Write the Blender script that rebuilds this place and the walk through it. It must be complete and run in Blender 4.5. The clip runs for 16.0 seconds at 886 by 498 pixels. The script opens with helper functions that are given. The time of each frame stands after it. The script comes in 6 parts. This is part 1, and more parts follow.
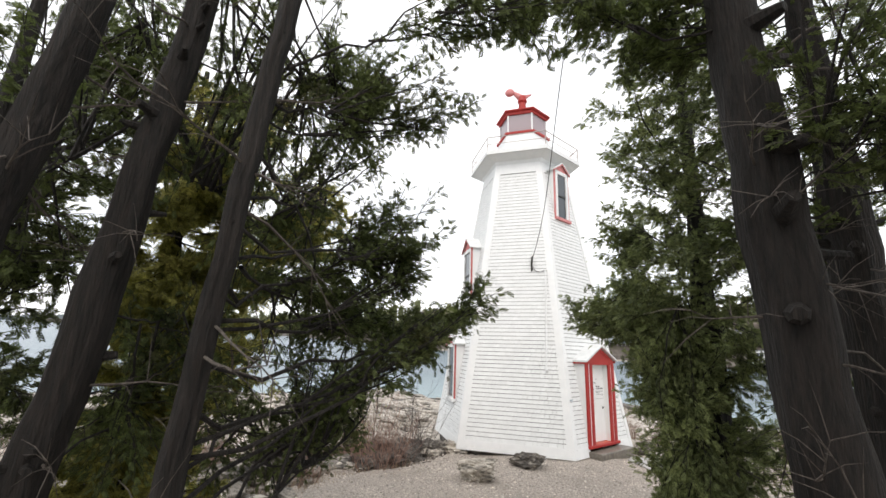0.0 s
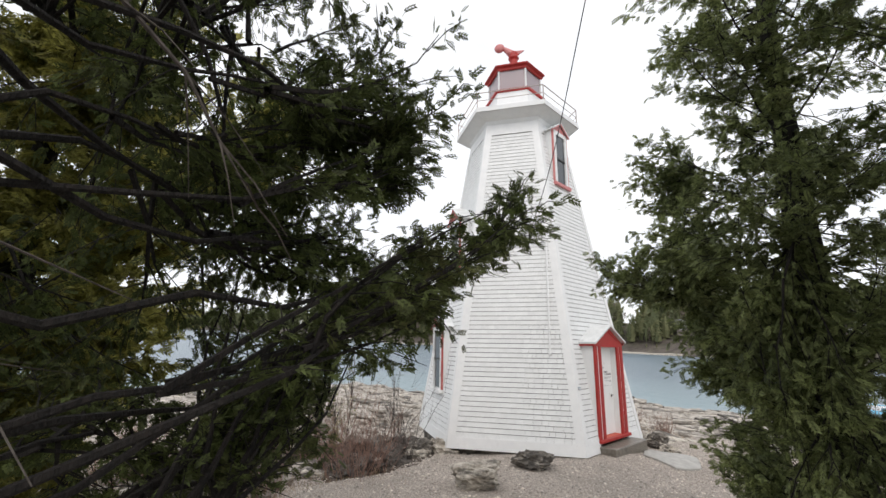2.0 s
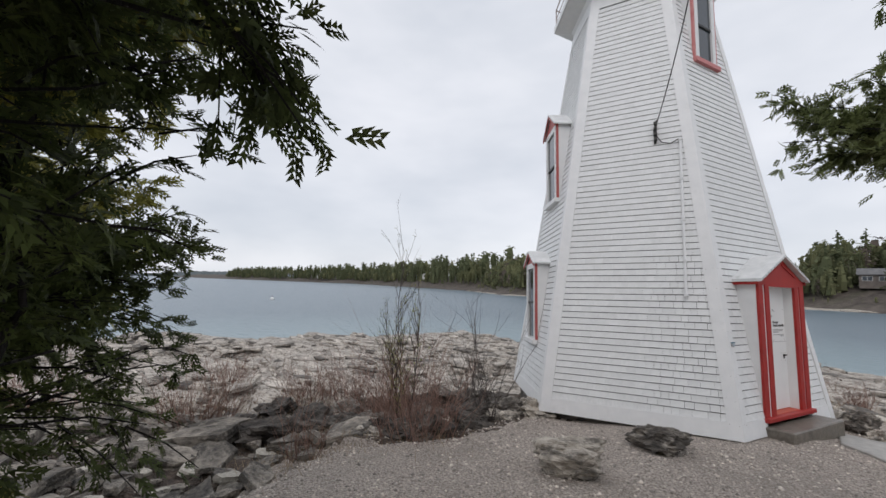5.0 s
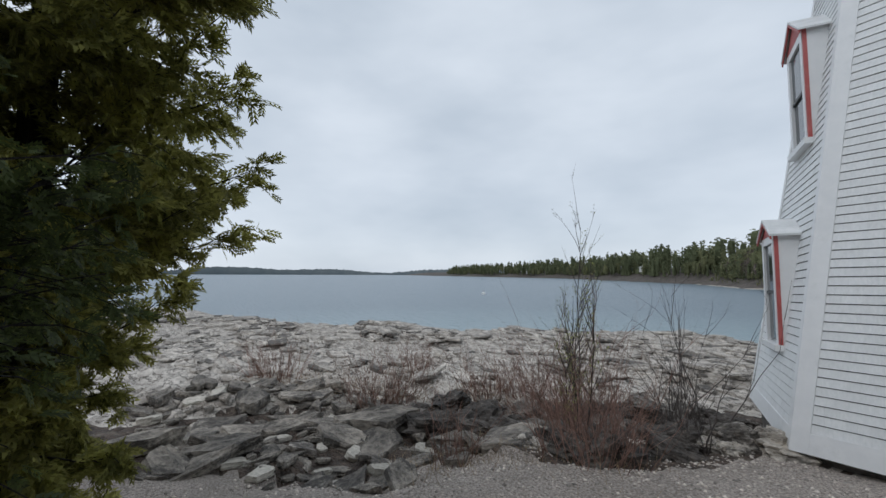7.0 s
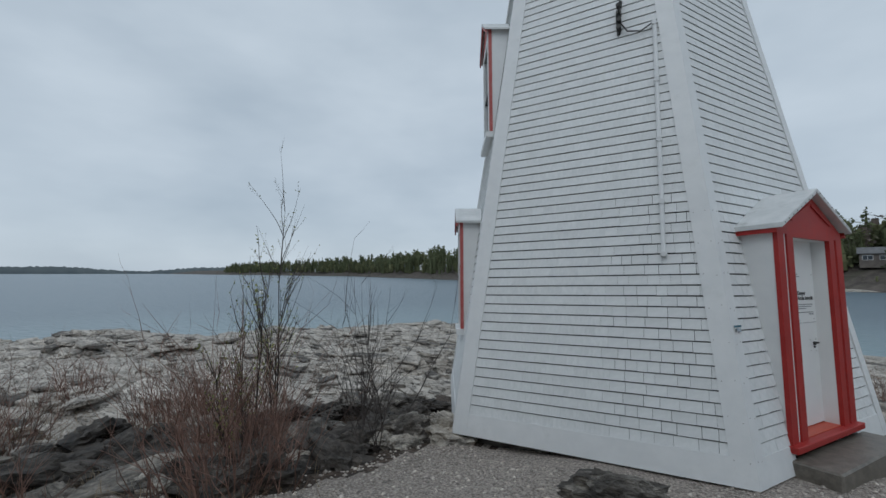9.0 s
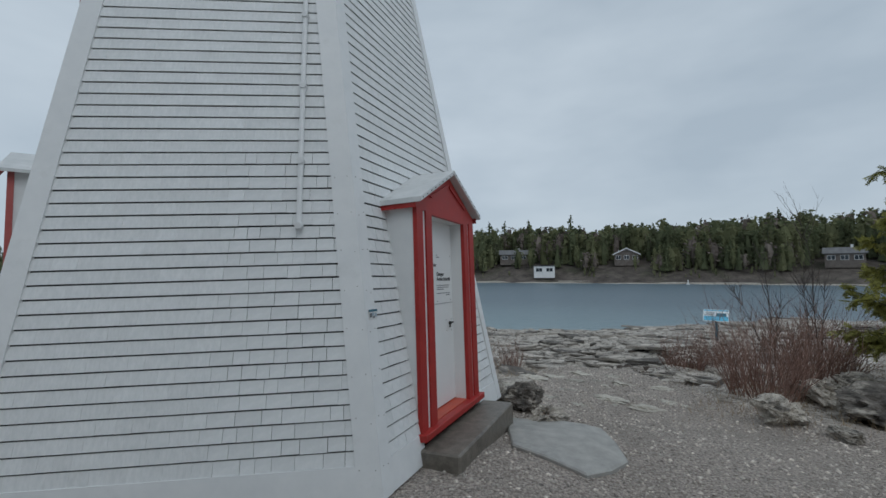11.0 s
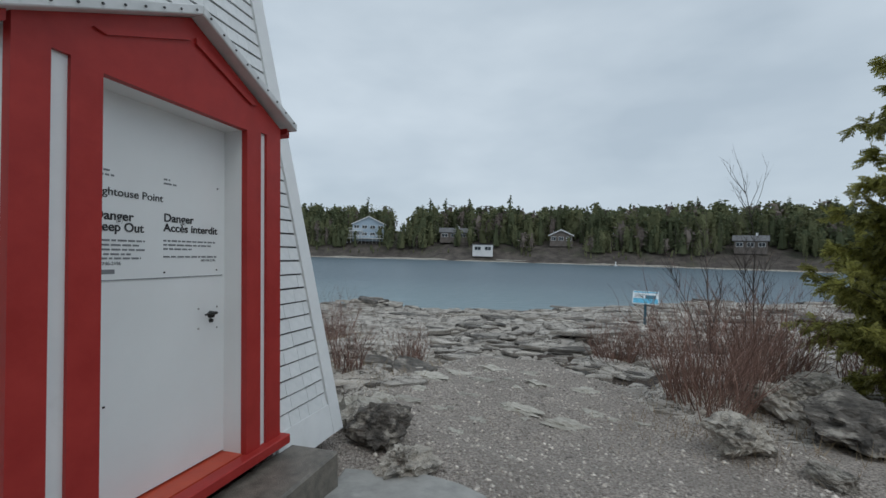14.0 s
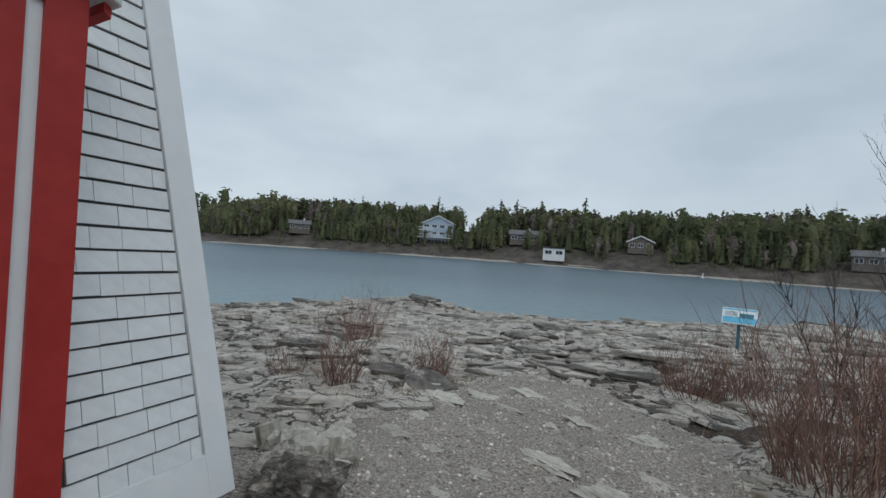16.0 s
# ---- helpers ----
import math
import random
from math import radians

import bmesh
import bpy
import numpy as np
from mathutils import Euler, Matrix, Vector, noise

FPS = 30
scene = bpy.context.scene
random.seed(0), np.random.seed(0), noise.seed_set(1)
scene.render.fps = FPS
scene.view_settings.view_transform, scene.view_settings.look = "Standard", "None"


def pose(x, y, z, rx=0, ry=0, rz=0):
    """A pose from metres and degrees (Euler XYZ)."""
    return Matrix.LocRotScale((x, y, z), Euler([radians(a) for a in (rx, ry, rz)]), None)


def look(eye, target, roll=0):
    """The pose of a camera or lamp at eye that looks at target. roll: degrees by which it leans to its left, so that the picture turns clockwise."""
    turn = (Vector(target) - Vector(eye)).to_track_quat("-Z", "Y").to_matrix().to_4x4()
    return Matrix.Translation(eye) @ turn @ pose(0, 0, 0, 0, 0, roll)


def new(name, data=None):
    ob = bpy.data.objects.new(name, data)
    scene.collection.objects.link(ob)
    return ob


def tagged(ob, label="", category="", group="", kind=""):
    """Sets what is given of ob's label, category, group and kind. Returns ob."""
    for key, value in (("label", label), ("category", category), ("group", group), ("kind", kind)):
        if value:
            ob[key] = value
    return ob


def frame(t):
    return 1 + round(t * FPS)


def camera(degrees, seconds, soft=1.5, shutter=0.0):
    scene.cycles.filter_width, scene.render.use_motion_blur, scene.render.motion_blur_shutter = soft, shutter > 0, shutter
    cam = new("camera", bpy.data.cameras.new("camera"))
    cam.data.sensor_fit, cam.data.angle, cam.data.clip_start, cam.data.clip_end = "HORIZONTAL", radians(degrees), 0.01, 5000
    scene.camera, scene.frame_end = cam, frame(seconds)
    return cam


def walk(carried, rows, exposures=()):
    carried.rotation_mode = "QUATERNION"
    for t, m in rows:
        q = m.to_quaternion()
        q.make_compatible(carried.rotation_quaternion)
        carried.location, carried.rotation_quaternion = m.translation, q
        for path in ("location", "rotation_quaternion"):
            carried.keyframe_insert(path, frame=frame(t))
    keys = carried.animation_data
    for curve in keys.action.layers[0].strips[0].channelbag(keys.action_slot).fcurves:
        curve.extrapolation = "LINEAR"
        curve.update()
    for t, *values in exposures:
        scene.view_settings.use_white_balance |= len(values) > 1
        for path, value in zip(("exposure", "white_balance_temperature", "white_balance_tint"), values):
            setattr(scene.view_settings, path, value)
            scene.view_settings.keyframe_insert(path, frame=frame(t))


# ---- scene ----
cam = camera(91.82, 16.0)
# seconds, x, y, z, yaw, pitch, roll
ROWS = [
    (0, 1.730, -13.548, 2.794, 18.16, 11.50, -2.36),
    (0.5, 1.522, -13.133, 2.735, 17.66, 11.71, -2.30),
    (1, 1.317, -12.755, 2.661, 17.16, 11.71, -1.39),
    (1.5, 1.116, -12.388, 2.568, 15.93, 11.48, -2.14),
    (2, 0.974, -11.944, 2.480, 14.99, 10.90, -1.49),
    (2.5, 1.064, -11.574, 2.404, 15.15, 11.68, -1.61),
    (3, 1.039, -11.156, 2.344, 14.38, 12.31, -2.53),
    (3.5, 1.089, -10.832, 2.286, 14.75, 12.35, -2.41),
    (4, 0.837, -10.449, 2.229, 14.37, 7.93, -2.21),
    (4.5, 0.896, -10.130, 2.194, 19.81, 5.23, -1.23),
    (4.7, 0.919, -9.967, 2.193, 24.46, 4.80, -1.19),
    (6.8, 0.761, -8.641, 2.051, 54.14, 3.24, -0.87),
    (7, 0.744, -8.517, 2.048, 58.00, 3.34, -0.20),
    (7.5, 0.727, -8.161, 2.005, 67.79, 3.68, -0.70),
    (8, 0.712, -7.738, 1.952, 66.38, 3.47, -0.76),
    (8.5, 0.818, -7.230, 1.909, 45.98, 3.57, 0.76),
    (9, 1.029, -6.851, 1.887, 30.54, 3.13, 0.01),
    (9.5, 1.119, -6.524, 1.824, 16.68, 3.07, -0.97),
    (9.7, 1.156, -6.383, 1.811, 12.42, 3.17, -0.43),
    (11.8, 1.823, -5.030, 1.667, -12.14, 2.42, -1.07),
    (12, 1.897, -4.887, 1.657, -13.29, 2.23, -1.45),
    (12.5, 2.108, -4.571, 1.635, -14.78, 1.74, -1.72),
    (13, 2.356, -4.245, 1.638, -15.46, 1.27, -3.94),
    (13.5, 2.544, -3.889, 1.607, -15.67, 0.59, -4.37),
    (14, 2.793, -3.587, 1.553, -13.65, -0.29, -1.26),
    (14.5, 3.036, -3.276, 1.557, -11.62, -0.71, -3.56),
    (15, 3.280, -2.952, 1.529, -11.53, -0.93, -4.30),
    (15.5, 3.524, -2.671, 1.494, -7.47, -1.00, -3.95),
    (16, 3.716, -2.363, 1.438, -4.25, -0.53, -3.63),
]
# seconds, stops, kelvin, tint
EXPOSURES = [(0.0, 1.3, 7250, 15), (1.5, 1.1, 7200, 15), (3.0, 0.75, 6950, 17), (4.5, 0.50, 6900, 17), (7.0, 0.22, 6350, 12), (8.0, 0.12, 6250, 10), (9.5, -0.14, 6100, 8), (12.0, -0.10, 6200, 8), (14.5, 0.05, 6220, 8), (16.0, 0.05, 6240, 8)]
walk(cam, [(t, pose(x, y, z, 90 + pitch, roll, yaw)) for t, x, y, z, yaw, pitch, roll in ROWS], EXPOSURES)

# ---- world and sun: an overcast spring day ----
SUN_EL, SUN_AZ = 52.0, 168.0
world = bpy.data.worlds.new("overcast_sky")
scene.world = world
world.use_nodes = True
wn, wl = world.node_tree.nodes, world.node_tree.links
wn.clear()
w_out, w_bg = wn.new("ShaderNodeOutputWorld"), wn.new("ShaderNodeBackground")
w_sky = wn.new("ShaderNodeTexSky")
w_sky.sky_type, w_sky.sun_disc = "NISHITA", False
w_sky.sun_elevation, w_sky.sun_rotation = radians(SUN_EL), radians(SUN_AZ)
w_co, w_map = wn.new("ShaderNodeTexCoord"), wn.new("ShaderNodeMapping")
w_map.inputs["Scale"].default_value = (1.2, 1.2, 3.0)
w_noise = wn.new("ShaderNodeTexNoise")
w_noise.inputs["Scale"].default_value, w_noise.inputs["Detail"].default_value = 2.0, 4.0
w_noise.inputs["Roughness"].default_value = 0.5
w_ramp = wn.new("ShaderNodeValToRGB")
w_ramp.color_ramp.elements[0].position, w_ramp.color_ramp.elements[1].position = 0.30, 0.70
w_ramp.color_ramp.elements[0].color, w_ramp.color_ramp.elements[1].color = (0.46, 0.525, 0.585, 1), (0.63, 0.69, 0.74, 1)
w_scale = wn.new("ShaderNodeMix")
w_scale.data_type, w_scale.blend_type = "RGBA", "MULTIPLY"
w_scale.inputs[0].default_value = 1.0
w_scale.inputs[7].default_value = (10.0, 10.0, 10.0, 1)
w_mix = wn.new("ShaderNodeMix")
w_mix.data_type = "RGBA"
w_mix.inputs[0].default_value = 0.93
wl.new(w_co.outputs["Generated"], w_map.inputs["Vector"])
wl.new(w_map.outputs["Vector"], w_noise.inputs["Vector"])
wl.new(w_noise.outputs["Fac"], w_ramp.inputs["Fac"])
wl.new(w_ramp.outputs["Color"], w_scale.inputs[6])
wl.new(w_sky.outputs["Color"], w_mix.inputs[6])
wl.new(w_scale.outputs[2], w_mix.inputs[7])
wl.new(w_mix.outputs[2], w_bg.inputs["Color"])
wl.new(w_bg.outputs["Background"], w_out.inputs["Surface"])
w_bg.inputs["Strength"].default_value = 0.1

sun_data = bpy.data.lights.new("sun", "SUN")
sun_data.energy, sun_data.angle, sun_data.color = 0.55, radians(45), (1.0, 0.97, 0.93)
sun = new("sun", sun_data)
a_el, a_az = radians(SUN_EL), radians(SUN_AZ)
sun.matrix_world = look((20 * math.sin(a_az), 20 * math.cos(a_az), 25.6), (0, 0, 0))


# ---- materials ----
def material(name, dark, light, scale=8.0, rough=0.7, bump=0.3, bump_scale=60.0, distance=0.01, metal=0.0, spread=0.0, stain=None,
             stain_scale=1.2, stain_at=(0.52, 0.68), stain_mix=0.7, stretch=(1, 1, 1), island=0.0, spec=0.5, rough_var=0.12, cells=0.0, leaf=0.0, crack=None):
    """Two tones by a noise, stains by a larger one, fine relief; spread varies each object, island each loose piece."""
    m = bpy.data.materials.new(name)
    m.use_nodes = True
    n, l = m.node_tree.nodes, m.node_tree.links
    b = n["Principled BSDF"]
    co, mp = n.new("ShaderNodeTexCoord"), n.new("ShaderNodeMapping")
    mp.inputs["Scale"].default_value = stretch
    l.new(co.outputs["Object"], mp.inputs["Vector"])
    base = n.new("ShaderNodeTexNoise")
    base.inputs["Scale"].default_value, base.inputs["Detail"].default_value, base.inputs["Roughness"].default_value = scale, 7.0, 0.62
    l.new(mp.outputs["Vector"], base.inputs["Vector"])
    ramp = n.new("ShaderNodeValToRGB")
    ramp.color_ramp.elements[0].position, ramp.color_ramp.elements[1].position = 0.33, 0.68
    ramp.color_ramp.elements[0].color, ramp.color_ramp.elements[1].color = (*dark, 1), (*light, 1)
    l.new(base.outputs["Fac"], ramp.inputs["Fac"])
    colour = ramp.outputs["Color"]
    if stain:
        big = n.new("ShaderNodeTexNoise")
        big.inputs["Scale"].default_value, big.inputs["Detail"].default_value, big.inputs["Roughness"].default_value = stain_scale, 8.0, 0.68
        l.new(mp.outputs["Vector"], big.inputs["Vector"])
        edge = n.new("ShaderNodeMapRange")
        edge.inputs["From Min"].default_value, edge.inputs["From Max"].default_value = stain_at
        edge.inputs["To Max"].default_value = stain_mix
        l.new(big.outputs["Fac"], edge.inputs["Value"])
        mix = n.new("ShaderNodeMix")
        mix.data_type = "RGBA"
        l.new(edge.outputs["Result"], mix.inputs[0])
        l.new(colour, mix.inputs[6])
        mix.inputs[7].default_value = (*stain, 1)
        colour = mix.outputs[2]
    cleft = None
    if crack:
        # joints between beds: dark, irregular and wider in places
        c_scale, c_width, c_colour = crack
        warp = n.new("ShaderNodeMix")
        warp.data_type, warp.blend_type = "RGBA", "LINEAR_LIGHT"
        warp.inputs[0].default_value = 0.5
        l.new(mp.outputs["Vector"], warp.inputs[6])
        l.new(base.outputs["Color"], warp.inputs[7])
        net = n.new("ShaderNodeTexVoronoi")
        net.feature = "DISTANCE_TO_EDGE"
        net.inputs["Scale"].default_value = c_scale
        l.new(warp.outputs[2], net.inputs["Vector"])
        cleft = n.new("ShaderNodeMapRange")
        cleft.inputs["From Max"].default_value = c_width
        l.new(net.outputs["Distance"], cleft.inputs["Value"])
        mend = n.new("ShaderNodeMix")
        mend.data_type = "RGBA"
        l.new(cleft.outputs["Result"], mend.inputs[0])
        mend.inputs[6].default_value = (*c_colour, 1)
        l.new(colour, mend.inputs[7])
        colour = mend.outputs[2]
    if spread or island:
        source = n.new("ShaderNodeObjectInfo").outputs["Random"] if spread else n.new("ShaderNodeNewGeometry").outputs["Random Per Island"]
        amount = spread or island
        vary = n.new("ShaderNodeMapRange")
        vary.inputs["To Min"].default_value, vary.inputs["To Max"].default_value = 1 - amount, 1 + amount
        l.new(source, vary.inputs["Value"])
        hsv = n.new("ShaderNodeHueSaturation")
        l.new(vary.outputs["Result"], hsv.inputs["Value"])
        l.new(colour, hsv.inputs["Color"])
        colour = hsv.outputs["Color"]
    l.new(colour, b.inputs["Base Color"])
    b.inputs["Metallic"].default_value = metal
    b.inputs["Specular IOR Level"].default_value = spec
    wear = n.new("ShaderNodeMapRange")
    wear.inputs["To Min"].default_value, wear.inputs["To Max"].default_value = max(0.03, rough - rough_var), min(1.0, rough + rough_var)
    l.new(base.outputs["Fac"], wear.inputs["Value"])
    l.new(wear.outputs["Result"], b.inputs["Roughness"])
    if bump:
        fine = n.new("ShaderNodeTexVoronoi" if cells else "ShaderNodeTexNoise")
        fine.inputs["Scale"].default_value = bump_scale
        if not cells:
            fine.inputs["Detail"].default_value = 5.0
        l.new(mp.outputs["Vector"], fine.inputs["Vector"])
        bp = n.new("ShaderNodeBump")
        bp.inputs["Strength"].default_value, bp.inputs["Distance"].default_value = bump, distance
        height = fine.outputs["Distance" if cells else "Fac"]
        if cleft:
            both_h = n.new("ShaderNodeMath")
            both_h.operation = "ADD"
            l.new(height, both_h.inputs[0])
            l.new(cleft.outputs["Result"], both_h.inputs[1])
            height = both_h.outputs["Value"]
        l.new(height, bp.inputs["Height"])
        l.new(bp.outputs["Normal"], b.inputs["Normal"])
    if leaf:
        thin, both = n.new("ShaderNodeBsdfTranslucent"), n.new("ShaderNodeMixShader")
        both.inputs[0].default_value = leaf
        l.new(colour, thin.inputs["Color"])
        l.new(b.outputs["BSDF"], both.inputs[1])
        l.new(thin.outputs["BSDF"], both.inputs[2])
        l.new(both.outputs["Shader"], n["Material Output"].inputs["Surface"])
    return m


SHINGLE = material("painted_shingle", (0.70, 0.72, 0.72), (0.80, 0.81, 0.81), 14, 0.55, 0.25, 30, 0.004, island=0.035, stain=(0.55, 0.56, 0.53), stain_scale=2.2,
                   stain_at=(0.6, 0.75), stain_mix=0.4, stretch=(3, 3, 1))
SHINGLE_PIECE = material("painted_shingle_piece", (0.70, 0.72, 0.72), (0.80, 0.81, 0.81), 14, 0.55, 0.25, 30, 0.004, spread=0.04, stain=(0.55, 0.56, 0.53), stain_scale=2.2,
                         stain_at=(0.6, 0.75), stain_mix=0.4)
WHITE = material("white_paint", (0.76, 0.775, 0.78), (0.82, 0.83, 0.83), 5, 0.45, 0.12, 40, 0.003, stain=(0.58, 0.59, 0.57), stain_scale=3.5, stain_at=(0.58, 0.75), stain_mix=0.35)
# Groove shade is put into the colour: backing near black behind the shingles.
BACKING = material("shadow_dark_backing", (0.045, 0.045, 0.045), (0.09, 0.09, 0.09), 9, 0.85, 0.2)
RED = material("red_paint", (0.35, 0.027, 0.024), (0.43, 0.040, 0.034), 6, 0.45, 0.15, 35, 0.003, stain=(0.32, 0.022, 0.016), stain_scale=4, stain_mix=0.5, spec=0.3)
SILL_RED = material("red_sill_paint", (0.47, 0.055, 0.025), (0.58, 0.085, 0.035), 7, 0.4, 0.2, 40, 0.003, stain=(0.25, 0.09, 0.06), stain_scale=6, stain_at=(0.6, 0.75))
PINK = material("faded_red_paint", (0.52, 0.16, 0.16), (0.63, 0.25, 0.24), 6, 0.5, 0.15, 35, 0.003)
WORN_RED = material("worn_red_paint", (0.40, 0.075, 0.07), (0.50, 0.13, 0.12), 6, 0.55, 0.15, 35, 0.003, stain=(0.36, 0.17, 0.15), stain_scale=5)
ROOFING = material("white_roof_boards", (0.60, 0.62, 0.62), (0.76, 0.77, 0.77), 6, 0.5, 0.2, 30, 0.004, stain=(0.35, 0.36, 0.34), stain_scale=5, stain_at=(0.58, 0.72), stain_mix=0.5)
DOOR_PAINT = material("door_paint", (0.78, 0.795, 0.79), (0.82, 0.835, 0.83), 2.5, 0.38, 0.06, 25, 0.003)
METAL = material("dark_iron", (0.03, 0.03, 0.03), (0.07, 0.07, 0.065), 20, 0.45, 0.2, 60, 0.002, metal=0.8)
RAIL = material("rusty_white_rail", (0.30, 0.24, 0.22), (0.55, 0.5, 0.48), 30, 0.6, 0.2, 60, 0.002)
INK = material("black_lettering", (0.02, 0.02, 0.022), (0.03, 0.03, 0.032), 10, 0.5, 0)
GREYINK = material("small_print", (0.16, 0.17, 0.18), (0.22, 0.23, 0.24), 10, 0.5, 0)
CONCRETE = material("wet_concrete", (0.11, 0.098, 0.082), (0.23, 0.205, 0.172), 14, 0.4, 0.6, 110, 0.006, stain=(0.075, 0.067, 0.056), stain_scale=4)
SLAB = material("pale_concrete", (0.31, 0.30, 0.28), (0.44, 0.43, 0.40), 7, 0.6, 0.4, 120, 0.004, stain=(0.2, 0.2, 0.19), stain_scale=2)
GRAVEL = material("gravel", (0.185, 0.15, 0.125), (0.84, 0.74, 0.655), 40, 0.85, 1.0, 70, 0.03, stain=(0.33, 0.29, 0.25), stain_scale=0.7, stain_at=(0.48, 0.66), stain_mix=0.55, cells=1)
PEBBLE = material("pebbles", (0.31, 0.27, 0.235), (0.76, 0.69, 0.615), 20, 0.8, 0.3, 60, 0.004, island=0.5)
LIME = material("weathered_limestone", (0.31, 0.275, 0.23), (0.64, 0.585, 0.51), 6, 0.85, 1.0, 22, 0.04, stain=(0.085, 0.078, 0.068), stain_scale=2.6, stain_at=(0.5, 0.62), stain_mix=0.85, spread=0.22)
PALE = material("bleached_limestone", (0.36, 0.33, 0.28), (0.62, 0.58, 0.51), 8, 0.85, 0.6, 30, 0.015, stain=(0.26, 0.25, 0.2), stain_scale=3, spread=0.15)
DARKROCK = material("dark_limestone", (0.035, 0.031, 0.027), (0.22, 0.196, 0.17), 6, 0.85, 1.0, 18, 0.04, stain=(0.46, 0.42, 0.36), stain_scale=3.0, stain_at=(0.53, 0.63), stain_mix=0.75, spread=0.2)
RUBBLE = material("mottled_rubble_stone", (0.09, 0.079, 0.068), (0.46, 0.41, 0.345), 7, 0.85, 1.0, 24, 0.03, stain=(0.03, 0.027, 0.024), stain_scale=3.2, stain_at=(0.48, 0.58), stain_mix=0.85, spread=0.3)
BLACKROCK = material("lichened_dark_rock", (0.022, 0.019, 0.017), (0.13, 0.112, 0.096), 5, 0.85, 1.0, 18, 0.04, stain=(0.36, 0.325, 0.28), stain_scale=3.5, stain_at=(0.60, 0.70), stain_mix=0.65, spread=0.2)
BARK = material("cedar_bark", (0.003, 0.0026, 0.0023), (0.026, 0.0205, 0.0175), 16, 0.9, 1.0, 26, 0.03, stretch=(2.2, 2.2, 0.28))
DEADWOOD = material("grey_dead_wood", (0.035, 0.028, 0.024), (0.13, 0.11, 0.095), 16, 0.9, 0.8, 40, 0.01, stretch=(2, 2, 0.5))
CEDAR = material("cedar_foliage", (0.044, 0.058, 0.020), (0.125, 0.16, 0.05), 2.2, 0.6, 0, island=0.5, spec=0.3, stain=(0.10, 0.07, 0.035), stain_scale=1.6, stain_at=(0.55, 0.7), stain_mix=0.5, leaf=0.42)
TWIG = material("red_brown_twigs", (0.15, 0.083, 0.062), (0.34, 0.205, 0.16), 6, 0.75, 0, island=0.35)
ALDER = material("dark_twigs", (0.045, 0.035, 0.03), (0.10, 0.08, 0.07), 6, 0.75, 0, island=0.3)
BUD = material("pale_buds", (0.20, 0.22, 0.06), (0.33, 0.33, 0.10), 6, 0.7, 0, island=0.3)
STRAW = material("dry_grass", (0.28, 0.20, 0.12), (0.42, 0.32, 0.20), 6, 0.85, 0, island=0.3)
CABLE = material("black_cable", (0.012, 0.012, 0.013), (0.03, 0.03, 0.03), 12, 0.5, 0)
SIGN_PRINT = material("blue_sign_print", (0.10, 0.42, 0.62), (0.16, 0.52, 0.72), 12, 0.35, 0)
SIGN_PALE = material("pale_sign_print", (0.70, 0.76, 0.78), (0.76, 0.80, 0.82), 12, 0.35, 0)
SIGN_DARK = material("dark_sign_print", (0.04, 0.14, 0.20), (0.06, 0.2, 0.27), 12, 0.35, 0)
FAR_GREEN = material("far_conifers", (0.105, 0.122, 0.068), (0.18, 0.20, 0.11), 0.08, 0.9, 0, island=0.17, spec=0.1, leaf=0.35)
FAR_OLIVE = material("far_budding_trees", (0.15, 0.163, 0.085), (0.235, 0.24, 0.128), 0.08, 0.9, 0, island=0.17, spec=0.1, leaf=0.35)
FAR_BARE = material("far_bare_trees", (0.13, 0.105, 0.09), (0.22, 0.185, 0.16), 0.1, 0.9, 0, island=0.3, spec=0.1)
FAR_GROUND = material("far_shore_rock", (0.04, 0.032, 0.027), (0.14, 0.118, 0.10), 0.35, 0.9, 0.8, 1.5, 0.3, stain=(0.07, 0.075, 0.04), stain_scale=0.12)
# Distance haze is put into this pale bluish colour.
HAZE_LAND = material("haze_tinted_far_woods", (0.13, 0.155, 0.165), (0.17, 0.195, 0.20), 0.02, 0.95, 0, spec=0.0)
BLUE_WALL = material("pale_blue_siding", (0.33, 0.42, 0.50), (0.42, 0.50, 0.58), 1, 0.7, 0)
GREY_ROOF = material("grey_roofing", (0.11, 0.11, 0.115), (0.19, 0.19, 0.19), 1, 0.85, 0)
BROWN_WALL = material("brown_siding", (0.12, 0.10, 0.085), (0.20, 0.17, 0.15), 1, 0.8, 0)
FAR_WHITE = material("white_siding", (0.70, 0.70, 0.69), (0.78, 0.78, 0.77), 1, 0.7, 0)


def glassy(name, colour, rough=0.06):
    m = bpy.data.materials.new(name)
    m.use_nodes = True
    b = m.node_tree.nodes["Principled BSDF"]
    b.inputs["Base Color"].default_value, b.inputs["Roughness"].default_value = (*colour, 1), rough
    b.inputs["Specular IOR Level"].default_value = 0.6
    return m


PANE = glassy("dark_window_glass", (0.035, 0.045, 0.055))
LANTERN_PANE = glassy("lantern_blind", (0.33, 0.27, 0.29), 0.25)


